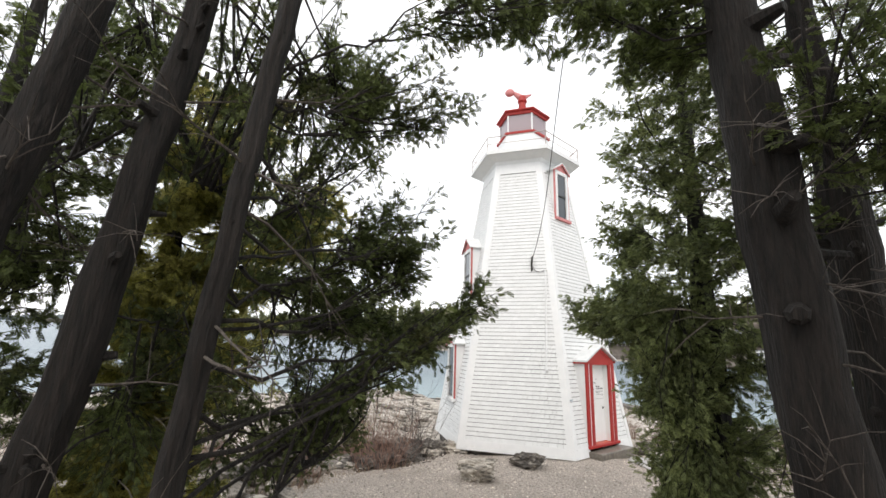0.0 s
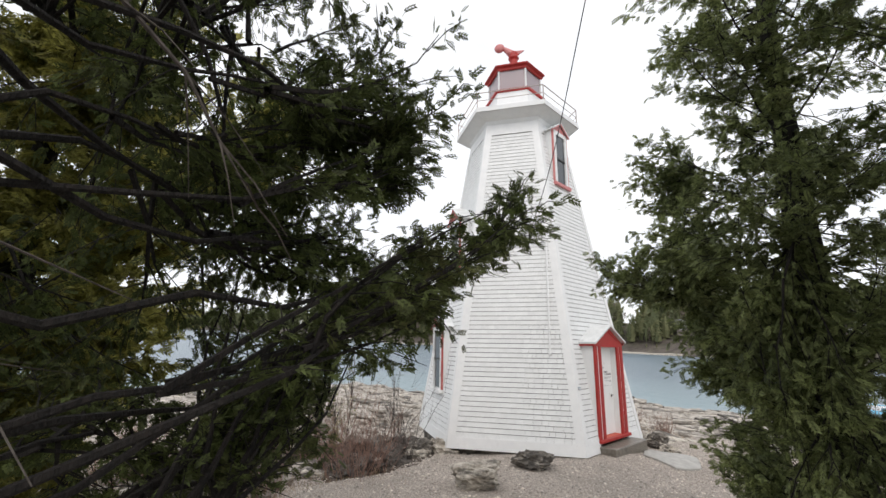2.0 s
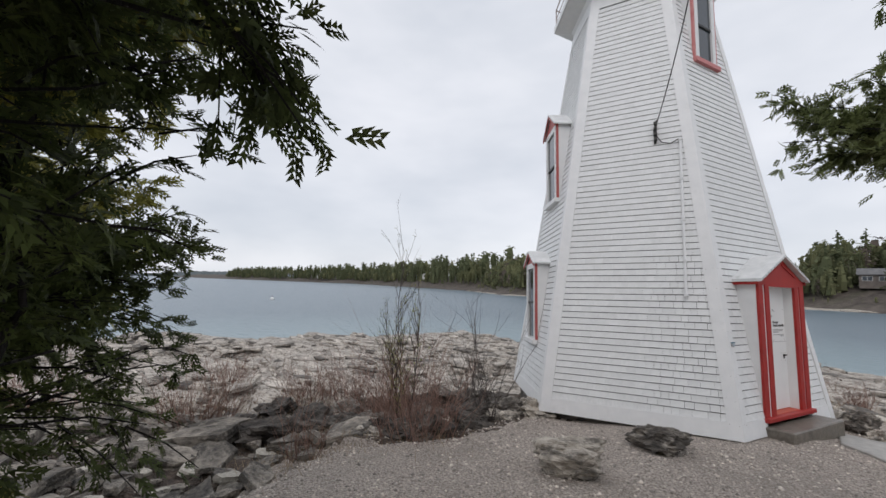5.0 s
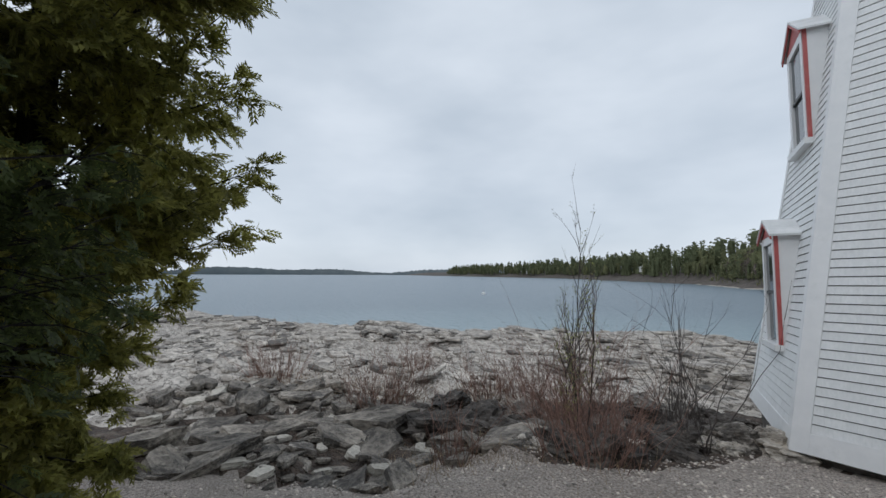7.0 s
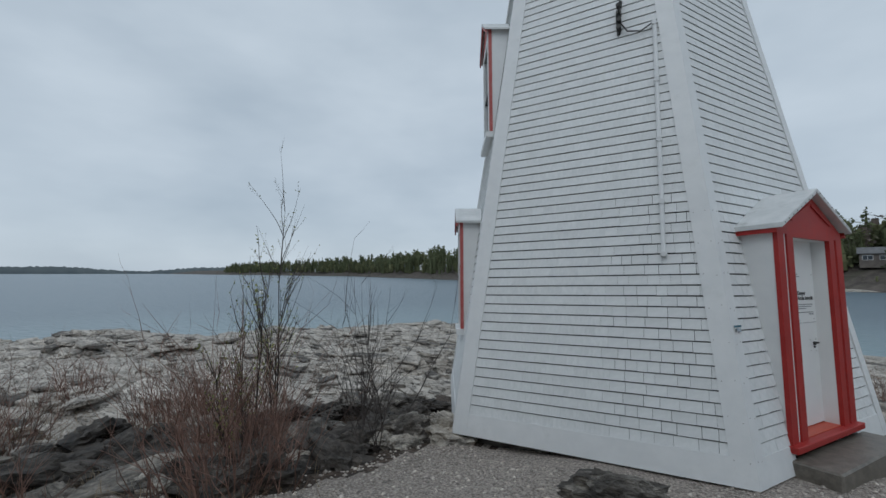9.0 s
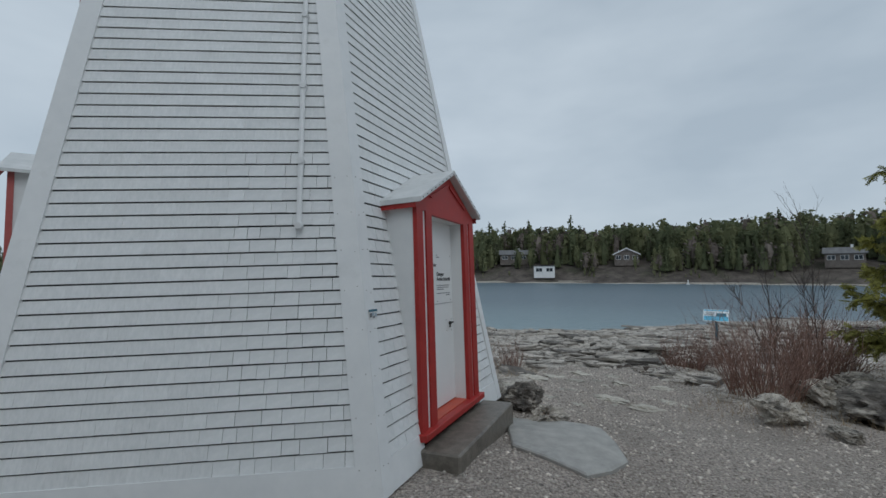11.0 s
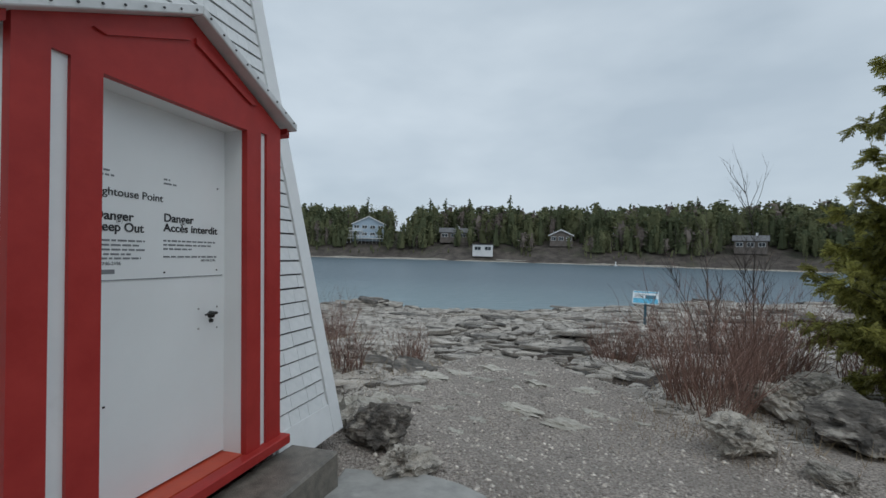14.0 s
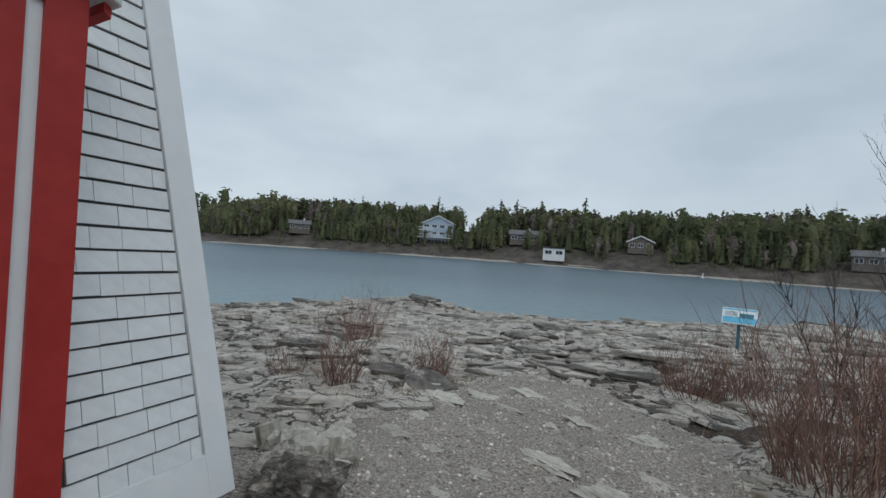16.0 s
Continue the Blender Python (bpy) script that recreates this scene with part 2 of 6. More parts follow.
def water_material():
    m = bpy.data.materials.new("lake_water")
    m.use_nodes = True
    n, l = m.node_tree.nodes, m.node_tree.links
    b = n["Principled BSDF"]
    b.inputs["Roughness"].default_value, b.inputs["IOR"].default_value = 0.28, 1.33
    co = n.new("ShaderNodeTexCoord")
    mp = n.new("ShaderNodeMapping")
    mp.inputs["Scale"].default_value, mp.inputs["Rotation"].default_value = (0.55, 1.5, 1), (0, 0, radians(28))
    l.new(co.outputs["Object"], mp.inputs["Vector"])
    waves = n.new("ShaderNodeTexNoise")
    waves.inputs["Scale"].default_value, waves.inputs["Detail"].default_value = 1.1, 6.0
    l.new(mp.outputs["Vector"], waves.inputs["Vector"])
    bp = n.new("ShaderNodeBump")
    bp.inputs["Strength"].default_value, bp.inputs["Distance"].default_value = 0.8, 0.5
    l.new(waves.outputs["Fac"], bp.inputs["Height"])
    l.new(bp.outputs["Normal"], b.inputs["Normal"])
    # shallows over pale rock turn turquoise
    far = n.new("ShaderNodeVectorMath")
    far.operation = "DISTANCE"
    far.inputs[1].default_value = (-2, -3, 0)
    l.new(co.outputs["Object"], far.inputs[0])
    depth = n.new("ShaderNodeMapRange")
    depth.inputs["From Min"].default_value, depth.inputs["From Max"].default_value = 22, 62
    l.new(far.outputs["Value"], depth.inputs["Value"])
    ramp = n.new("ShaderNodeValToRGB")
    ramp.color_ramp.elements[0].color, ramp.color_ramp.elements[1].color = (0.26, 0.355, 0.38, 1), (0.125, 0.178, 0.218, 1)
    l.new(depth.outputs["Result"], ramp.inputs["Fac"])
    l.new(ramp.outputs["Color"], b.inputs["Base Color"])
    return m


WATER = water_material()


# ---- builders ----
def mesh_object(name, verts, faces, mat, parent=None, label="", smooth=False):
    me = bpy.data.meshes.new(name)
    me.from_pydata(verts, [], faces)
    me.materials.append(mat)
    if smooth:
        me.shade_smooth()
    ob = new(name, me)
    if parent:
        ob.parent = parent
    return tagged(ob, label) if label else ob


def part(name, bm, mat, parent=None, label="", smooth=False, bevel=0.0):
    """Links a bmesh as one mesh object under a thing or a part."""
    if bevel:
        bmesh.ops.bevel(bm, geom=bm.edges[:], offset=bevel, segments=1, affect="EDGES")
    bmesh.ops.recalc_face_normals(bm, faces=bm.faces[:])
    me = bpy.data.meshes.new(name)
    bm.to_mesh(me)
    bm.free()
    me.materials.append(mat)
    if smooth:
        me.shade_smooth()
    ob = new(name, me)
    if parent:
        ob.parent = parent
    return tagged(ob, label) if label else ob


def thing(name, m, label, category, group="", kind=""):
    ob = new(name)
    ob.empty_display_size = 0.2
    ob.matrix_world = m
    return tagged(ob, label, category, group, kind)


def block(bm, points):
    """A six-sided solid from its four lower and four upper corners."""
    v = [bm.verts.new(p) for p in points]
    for q in ((3, 2, 1, 0), (4, 5, 6, 7), (0, 1, 5, 4), (1, 2, 6, 5), (2, 3, 7, 6), (3, 0, 4, 7)):
        bm.faces.new([v[i] for i in q])
    return bm


def box(x0, y0, z0, x1, y1, z1, bm=None):
    bm = bm or bmesh.new()
    return block(bm, [(x0, y0, z0), (x1, y0, z0), (x1, y1, z0), (x0, y1, z0), (x0, y0, z1), (x1, y0, z1), (x1, y1, z1), (x0, y1, z1)])


def tube(points, radii, sides=8, bm=None, cap=True):
    """A tapered tube along points."""
    bm = bm or bmesh.new()
    rings = []
    for i, p in enumerate(points):
        p = Vector(p)
        d = (Vector(points[min(i + 1, len(points) - 1)]) - Vector(points[max(i - 1, 0)])).normalized()
        u = d.orthogonal().normalized() if i == 0 else (u - d * u.dot(d)).normalized()
        w = d.cross(u)
        rings.append([bm.verts.new(p + (u * math.cos(2 * math.pi * k / sides) + w * math.sin(2 * math.pi * k / sides)) * radii[i]) for k in range(sides)])
    for a, b in zip(rings, rings[1:]):
        for k in range(sides):
            bm.faces.new((a[k], a[(k + 1) % sides], b[(k + 1) % sides], b[k]))
    if cap:
        bm.faces.new(rings[0][::-1]), bm.faces.new(rings[-1])
    return bm


def prism(outline, axis, length, bm=None):
    """An outline of points pushed along axis by length."""
    bm = bm or bmesh.new()
    a = [bm.verts.new(p) for p in outline]
    b = [bm.verts.new(Vector(p) + Vector(axis) * length) for p in outline]
    bm.faces.new(a), bm.faces.new(b[::-1])
    for i in range(len(a)):
        j = (i + 1) % len(a)
        bm.faces.new((a[i], b[i], b[j], a[j]))
    return bm

# ---- ground: one sheet from the path down over the shelf and under the lake ----
WATER_Z = -3.0
HEIGHTS = np.array([
    (1.7, -13.5, 1.15), (1, -11, 0.7), (0.9, -10, 0.55), (0.75, -8.5, 0.4), (1.1, -6.5, 0.2), (1.9, -4.9, 0.05), (3.7, -2.4, -0.14), (0.4, -3.4, 0.09), (1.5, -2.7, 0.1), (3.0, -1.3, 0.0),
    (-0.4, -5, 0.12), (-1.4, -2.8, -0.05), (2, -1.9, 0.09), (3, -0.3, -0.12), (4.9, 0.9, -0.5), (5.8, 2.4, -0.5), (5.5, 4.3, -0.66), (-2.4, -5.5, 0.08),
    (-5.4, -6.4, -0.3), (-7.8, -6.8, -0.35), (-5, -8, -0.15), (-4.7, -2.3, -0.5), (-3, 0, -0.6), (0, 4, -0.7), (6.5, -1, -0.3), (12, 8, -0.8), (4, 12, -1.1)])
SLOPES = np.array([(9, 0, -0.3), (-8, 2, -0.85), (-15, 0, -1.1), (-12, -10, -0.5), (5, -9, 0.35), (-4, -12, 0.7), (8, -6, 0.1), (-20, 10, -1.4), (18, 5, -0.9), (10, 16, -1.4),
                   (-4, 15, -1.4), (-25, -5, -1.4), (0, -25, 2.0), (20, -15, 0.8), (-25, -20, 0.3)])
HEIGHTS = np.concatenate([HEIGHTS, SLOPES])
SHORE_AZ = np.array([-180, -170, -60, 0, 30, 46, 61, 82, 104, 135, 173, 180])
SHORE_R = np.array([33, 45, 60, 45, 32, 25.6, 22.4, 20.8, 18.6, 23.5, 29.2, 33.0])
# the far bank, west to east
BANK = np.array([(-2600, 1250), (-970, 600), (-360, 400), (-120, 225), (-71, 165), (20, 147), (59, 126), (84, 110), (120, 84), (190, 30), (400, -120)])


def smooth_height(x, y):
    d2 = (x[..., None] - HEIGHTS[:, 0]) ** 2 + (y[..., None] - HEIGHTS[:, 1]) ** 2 + 0.15
    w = d2 ** -1.6
    return (w * HEIGHTS[:, 2]).sum(-1) / w.sum(-1)


def lattice(x, y, seed):
    """Smooth value noise, -1 to 1, at unit cells."""
    xi, yi = np.floor(x).astype(np.int64), np.floor(y).astype(np.int64)
    fx, fy = x - xi, y - yi
    fx, fy = fx * fx * (3 - 2 * fx), fy * fy * (3 - 2 * fy)

    def h(i, j):
        k = (i * 374761393 + j * 668265263 + seed * 974634777) & 0x7FFFFFFF
        k = ((k ^ (k >> 13)) * 1274126177) & 0x7FFFFFFF
        return ((k ^ (k >> 16)) & 0xFFFF) / 32767.5 - 1
    return (h(xi, yi) * (1 - fx) + h(xi + 1, yi) * fx) * (1 - fy) + (h(xi, yi + 1) * (1 - fx) + h(xi + 1, yi + 1) * fx) * fy


def rough_noise(x, y, seed, octaves=4):
    return sum(lattice(x * 2 ** k, y * 2 ** k, seed + k) / 2 ** k for k in range(octaves)) / 1.6


GRAVEL_EDGE = np.array([(-6.0, -30.0), (-6.0, -11.0), (-4.6, -8.4), (-3.3, -6.5), (-2.8, -5.2), (-2.0, -4.0), (-1.4, -2.8), (0.5, -1.0), (2.6, 1.1), (3.4, 2.3), (4.3, 3.9), (5.6, 5.0), (6.9, 4.2), (7.0, 2.2), (6.8, 0.9), (7.2, -0.2),
                        (9.2, -1.3), (10.0, -4.0), (10.0, -30.0)])


def inside_gravel(x, y):
    """Signed measure of the gravel yard: about the distance to its edge, positive within."""
    inside = np.zeros(np.shape(x), bool)
    near = np.full(np.shape(x), 1e9)
    for (ax, ay), (bx, by) in zip(GRAVEL_EDGE, np.roll(GRAVEL_EDGE, -1, 0)):
        with np.errstate(divide="ignore", invalid="ignore"):
            inside ^= ((ay > y) != (by > y)) & (x < (bx - ax) * (y - ay) / (by - ay + 1e-12) + ax)
        t = np.clip(((x - ax) * (bx - ax) + (y - ay) * (by - ay)) / ((bx - ax) ** 2 + (by - ay) ** 2), 0, 1)
        near = np.minimum(near, np.hypot(x - ax - t * (bx - ax), y - ay - t * (by - ay)))
    return np.where(inside, near, -near)


def bank_distance(x, y):
    near, side = np.full(np.shape(x), 1e9), np.zeros(np.shape(x))
    for (ax, ay), (bx, by) in zip(BANK, BANK[1:]):
        t = np.clip(((x - ax) * (bx - ax) + (y - ay) * (by - ay)) / ((bx - ax) ** 2 + (by - ay) ** 2), 0, 1)
        d = np.hypot(x - ax - t * (bx - ax), y - ay - t * (by - ay))
        s = (bx - ax) * (y - ay) - (by - ay) * (x - ax)
        side = np.where(d < near, s, side)
        near = np.minimum(near, d)
    return np.where(side > 0, near, -near)


def terrain(x, y, detail=True):
    x, y = np.asarray(x, float), np.asarray(y, float)
    z = smooth_height(x, y)
    r, az = np.hypot(x, y + 2), np.degrees(np.arctan2(y + 2, x))
    edge = np.interp(az, SHORE_AZ, SHORE_R) + 1.3 * lattice(az / 7.0, r * 0, 5)
    out = r - edge
    z = np.where(out > -6, z + (-1.62 - z) * np.clip((out + 6) / 6, 0, 1) ** 2, z)
    if detail:
        rock = np.clip(0.5 - inside_gravel(x, y) * 1.6 + 0.5 * rough_noise(x * 1.3, y * 1.3, 3, 3), 0, 1)
        rock = rock * np.clip((r - 2.2) / 0.8, 0, 1)
        # bedding: flat treads with broken risers, and a net of joints
        u, v = x * 0.9 + y * 0.35, y * 0.9 - x * 0.35
        lay = rough_noise(u * 0.28, v * 0.55, 21, 5) * 0.42
        step = 0.085
        q = lay / step
        tread = (np.floor(q) + np.clip((q - np.floor(q) - 0.86) / 0.14, 0, 1)) * step
        joint = np.abs(rough_noise(u * 0.75, v * 1.5, 33, 3))
        crack = -0.07 * np.clip(1 - joint / 0.05, 0, 1)
        pit = 0.025 * rough_noise(x * 2.6, y * 2.6, 41, 4)
        far_damp = np.clip((40 - r) / 15, 0, 1)
        z = z + rock * far_damp * (tread + crack + pit - 0.04)
        z = z + (1 - rock) * 0.018 * rough_noise(x * 1.1, y * 1.1, 11, 4)
    z = np.where(out > 0, -1.62 - np.minimum(out * 0.35, 6.0), z)
    # the far bank rises out of the lake
    b = bank_distance(x, y)
    far = np.where(b > 0, WATER_Z - 0.3 + np.minimum(b * 0.55, 4.0) + np.clip(b - 7, 0, 26) * 0.27 + np.clip(b, 0, 1) * 0.5 * rough_noise(x * 0.11, y * 0.11, 51, 3), WATER_Z - 0.3 + np.maximum(b * 0.3, -6))
    return np.where(r > 70, np.maximum(far, -8), z)


def ground_z(x, y):
    return float(terrain(np.array([x]), np.array([y]))[0])


def graded(lo, hi, fine, core_lo, core_hi):
    """Coordinates: evenly fine in the core, growing outwards."""
    c = list(np.arange(core_lo, core_hi + 1e-6, fine))
    s, p = fine, core_hi
    while p < hi:
        s = min(s * 1.12, 110)
        p += s
        c.append(p)
    s, p, left = fine, core_lo, []
    while p > lo:
        s = min(s * 1.12, 110)
        p -= s
        left.append(p)
    return np.array(left[::-1] + c)


def build_ground():
    xs, ys = graded(-2800, 2200, 0.09, -10.0, 10.6), graded(-600, 2200, 0.09, -9.0, 7.5)
    gx, gy = np.meshgrid(xs, ys)
    gz = terrain(gx, gy)
    nx, ny = len(xs), len(ys)
    verts = np.stack([gx, gy, gz], -1).reshape(-1, 3)
    i = np.arange(nx * ny).reshape(ny, nx)
    quads = np.stack([i[:-1, :-1], i[:-1, 1:], i[1:, 1:], i[1:, :-1]], -1).reshape(-1, 4)
    me = bpy.data.meshes.new("ground")
    me.vertices.add(len(verts)), me.loops.add(quads.size), me.polygons.add(len(quads))
    me.vertices.foreach_set("co", verts.ravel())
    me.loops.foreach_set("vertex_index", quads.ravel())
    me.polygons.foreach_set("loop_start", np.arange(0, quads.size, 4))
    me.polygons.foreach_set("loop_total", np.full(len(quads), 4))
    for m in (GRAVEL, ROCK_GROUND, FAR_GROUND, SOIL_AND_SHADE):
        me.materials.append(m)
    cx, cy = verts[quads].mean(1)[:, 0], verts[quads].mean(1)[:, 1]
    g = inside_gravel(cx, cy) + 0.42 * rough_noise(cx * 1.3, cy * 1.3, 3, 4)
    g = np.where((cx < -2.2) & (cy < -5), g + 0.4, g)
    r = np.hypot(cx, cy + 2)
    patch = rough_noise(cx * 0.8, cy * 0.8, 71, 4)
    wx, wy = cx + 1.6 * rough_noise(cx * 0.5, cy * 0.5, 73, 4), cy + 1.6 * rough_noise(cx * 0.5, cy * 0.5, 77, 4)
    # soil patches; under the rubble their dark tone also paints crevice shade
    soil_and_shade = ((g > np.where((wy > -4.6) & (wx > -5.6), -4.0, -2.7) + 1.2 * patch) & (wx < -0.8) & (wy > -9.0) & (wy < 1.5)) | ((g > -1.9 + 0.9 * patch) & (wx > 6.6) & (wy < 5) & (wy > -5) & (patch > -0.2))
    me.polygons.foreach_set("material_index", np.where(r > 70, 2, np.where(g > 0, 0, np.where(soil_and_shade, 3, 1))).astype(np.int32))
    me.update()
    me.shade_smooth()
    return tagged(new("ground", me), "gravel yard running out onto a weathered limestone shelf", "ground", kind="structure")


ROCK_GROUND = material("shelf_limestone", (0.36, 0.32, 0.275), (0.70, 0.645, 0.575), 3.0, 0.85, 1.0, 14, 0.05, stain=(0.16, 0.135, 0.11), stain_scale=1.1, stain_at=(0.5, 0.62), stain_mix=0.55,
                       stretch=(0.8, 1.5, 3), crack=(2.3, 0.045, (0.13, 0.112, 0.095)))
# Soil and litter, darkened further to stand in for shade between slabs.
SOIL_AND_SHADE = material("soil_litter_and_gap_shade", (0.030, 0.023, 0.018), (0.15, 0.11, 0.085), 9, 0.9, 1.0, 26, 0.05, stain=(0.26, 0.225, 0.185), stain_scale=2.2, stain_at=(0.56, 0.66), stain_mix=0.7, cells=1)
ground = build_ground()


def build_water():
    bm = bmesh.new()
    v = [bm.verts.new(p) for p in ((-2800, -600, 0), (2200, -600, 0), (2200, 2200, 0), (-2800, 2200, 0))]
    bm.faces.new(v)
    ob = part("water", bm, WATER)
    ob.location.z = WATER_Z
    tagged(ob, "grey-blue lake water with small ripples", "water", kind="structure")


build_water()

# ---- lighthouse: six tapering shingled sides, gallery and lantern ----
R0, TAPER, WALL_TOP = 2.828, 0.18165, 8.30
COS30 = math.cos(math.pi / 6)
lighthouse = thing("lighthouse", pose(0, 0, 0, -1.93, -1.24, 0), "white shingled wooden lighthouse with red trim, six tapering sides", "lighthouse")


def on_face(th, t, n, z):
    """A point by its place along a side, its distance from the axis and its height."""
    a = radians(th)
    return Vector((math.cos(a) * n - math.sin(a) * t, math.sin(a) * n + math.cos(a) * t, z))


def apothem(z):
    return (R0 - TAPER * z) * COS30


def half_side(z):
    return (R0 - TAPER * z) / 2


L, R, JL, JR, HEAD, SILL, EAVE, APEX = -0.76, 0.668, -0.455, 0.365, 2.14, 0.235, 2.235, 2.60
FACES = {"front": -90, "door": -30, "lake": 30, "back": 90, "inland": 150, "bay": -150}
GROOVE = 0.0098
COURSE, SKIRT, SHINGLE_TOP, BOARD = 0.1035, 0.23, 7.80, 0.14
# openings in the cladding: half width, bottom, top
GAPS = {"door": ((0.72, 0.0, 2.30), (0.36, 6.36, 7.80)), "bay": ((0.44, 1.12, 2.62), (0.44, 3.92, 5.45))}
rng = random.Random(7)


def shingle_points(th, t0, t1, z0, z1, jitter):
    lap = 0.0155 + jitter
    w0, w1 = apothem(z0), apothem(z1)
    return [on_face(th, t0, w0 - 0.004, z0), on_face(th, t1, w0 - 0.004, z0), on_face(th, t1, w0 + lap, z0), on_face(th, t0, w0 + lap, z0),
            on_face(th, t0, w1 - 0.004, z1), on_face(th, t1, w1 - 0.004, z1), on_face(th, t1, w1 + 0.008, z1), on_face(th, t0, w1 + 0.008, z1)]


def build_side(side, th):
    bm = bmesh.new()
    ha, hb = half_side(0), half_side(WALL_TOP)
    block(bm, [on_face(th, -ha, apothem(0) - 0.16, 0), on_face(th, ha, apothem(0) - 0.16, 0), on_face(th, ha, apothem(0), 0), on_face(th, -ha, apothem(0), 0),
               on_face(th, -hb, apothem(WALL_TOP) - 0.16, WALL_TOP), on_face(th, hb, apothem(WALL_TOP) - 0.16, WALL_TOP), on_face(th, hb, apothem(WALL_TOP), WALL_TOP), on_face(th, -hb, apothem(WALL_TOP), WALL_TOP)])
    if side == "door":
        bm.free()
        bm = bmesh.new()
        for a0, a1, z0, z1 in ((-9, L, 0, 2.3), (R, 9, 0, 2.3), (-9, 9, 2.3, WALL_TOP)):
            t = [(max(a0, -half_side(z)), min(a1, half_side(z)), apothem(z), z) for z in (z0, z1)]
            block(bm, [on_face(th, p, q, z) for lo_, hi_, w, z in t for p, q in ((lo_, w - 0.16), (hi_, w - 0.16), (hi_, w), (lo_, w))])
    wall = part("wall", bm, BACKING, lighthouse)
    joined = bmesh.new()
    pieces = 0
    z = SKIRT
    while z < SHINGLE_TOP - 0.02:
        z1 = min(z + COURSE, SHINGLE_TOP)
        limit = half_side(z) - BOARD + 0.01
        t = -limit
        spans = []
        while t < limit - 0.02:
            w = rng.uniform(0.085, 0.20)
            if limit - (t + w) < 0.05:
                w = limit - t
            spans.append((t, t + w))
            t += w
        for a, b in spans:
            clear = True
            for hw, zb, zt in GAPS.get(side, ()):
                if z1 > zb + 0.05 and z < zt and a > -hw + 0.02 and b < hw - 0.02:
                    clear = False
            if not clear:
                continue
            single = (side == "door" and z < 2.3) or (side == "front" and z < 2.6 and b > 0.3)
            gap = rng.choice((0.0008, 0.0014, 0.0024)) if single else 0.0003
            # lower grooves widened so the dark backing still draws its shadow line from above
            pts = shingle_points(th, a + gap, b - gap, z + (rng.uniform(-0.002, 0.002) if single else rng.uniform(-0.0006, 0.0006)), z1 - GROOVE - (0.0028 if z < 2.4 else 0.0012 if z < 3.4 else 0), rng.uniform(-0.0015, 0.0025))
            if single and pieces < 300:
                pieces += 1
                bm = bmesh.new()
                o = sum(pts, Vector()) / 8
                block(bm, [p - o for p in pts])
                ob = part("shingle", bm, SHINGLE_PIECE, wall)
                ob.location = o
            else:
                block(joined, pts)
        z += COURSE
    tagged(part("shingles", joined, SHINGLE, wall), kind="stuff")
    # skirt, frieze and the two corner boards of this side
    for name, z0, z1, proud in (("skirt_board", 0.0, SKIRT, 0.022), ("frieze_board", SHINGLE_TOP, WALL_TOP, 0.02)):
        cuts = [(-half_side(z0), half_side(z0))]
        if side == "door" and name == "skirt_board":
            cuts = [(-half_side(0), -0.74), (0.65, half_side(0))]
        for a, b in cuts:
            s = half_side(z1) / half_side(z0)
            c, d = (a * s if abs(a) > 1 else a), (b * s if abs(b) > 1 else b)
            if name == "frieze_board":
                c, d = -half_side(z1), half_side(z1)
            bm = block(bmesh.new(), [on_face(th, a, apothem(z0), z0), on_face(th, b, apothem(z0), z0), on_face(th, b, apothem(z0) + proud, z0), on_face(th, a, apothem(z0) + proud, z0),
                                     on_face(th, c, apothem(z1), z1), on_face(th, d, apothem(z1), z1), on_face(th, d, apothem(z1) + proud, z1), on_face(th, c, apothem(z1) + proud, z1)])
            part(name, bm, WHITE, lighthouse)
    for s in (-1, 1):
        z0, z1 = 0.0, SHINGLE_TOP
        width = BOARD + (0.02 if side == "front" else -0.02)
        grow = 0.014
        quad = []
        for z in (z0, z1):
            h, w = half_side(z), apothem(z)
            quad += [on_face(th, s * (h - width), w, z), on_face(th, s * (h + grow), w, z), on_face(th, s * (h + grow), w + 0.026, z), on_face(th, s * (h - width), w + 0.026, z)]
        board = part("corner_board", block(bmesh.new(), quad), WHITE, lighthouse)
        if (side, s) in (("front", 1), ("door", -1)):
            for k in range(16):
                z = 0.22 + 0.31 * (k // 2) + rng.uniform(-0.03, 0.03)
                t = s * (half_side(z) - (0.025 if k % 2 else width - 0.03) + rng.uniform(-0.006, 0.006))
                a, b = on_face(th, t, apothem(z) + 0.025, z), on_face(th, t, apothem(z) + 0.0285, z)
                part("nail", tube([a, b], [0.0045, 0.004], 6), SLAB, board)


for side_name, side_angle in FACES.items():
    build_side(side_name, side_angle)


def hexagon(r, z, turn=0.0):
    return [Vector((r * math.cos(radians(60 * k + turn)), r * math.sin(radians(60 * k + turn)), z)) for k in range(6)]


def hex_ring(name, mat, levels, parent, cap=True, label=""):
    """A six-sided body through (radius, height) levels."""
    bm = bmesh.new()
    rings = [[bm.verts.new(p) for p in hexagon(r, z)] for r, z in levels]
    for a, b in zip(rings, rings[1:]):
        for k in range(6):
            bm.faces.new((a[k], a[(k + 1) % 6], b[(k + 1) % 6], b[k]))
    if cap:
        bm.faces.new(rings[0][::-1]), bm.faces.new(rings[-1])
    return part(name, bm, mat, parent, label)


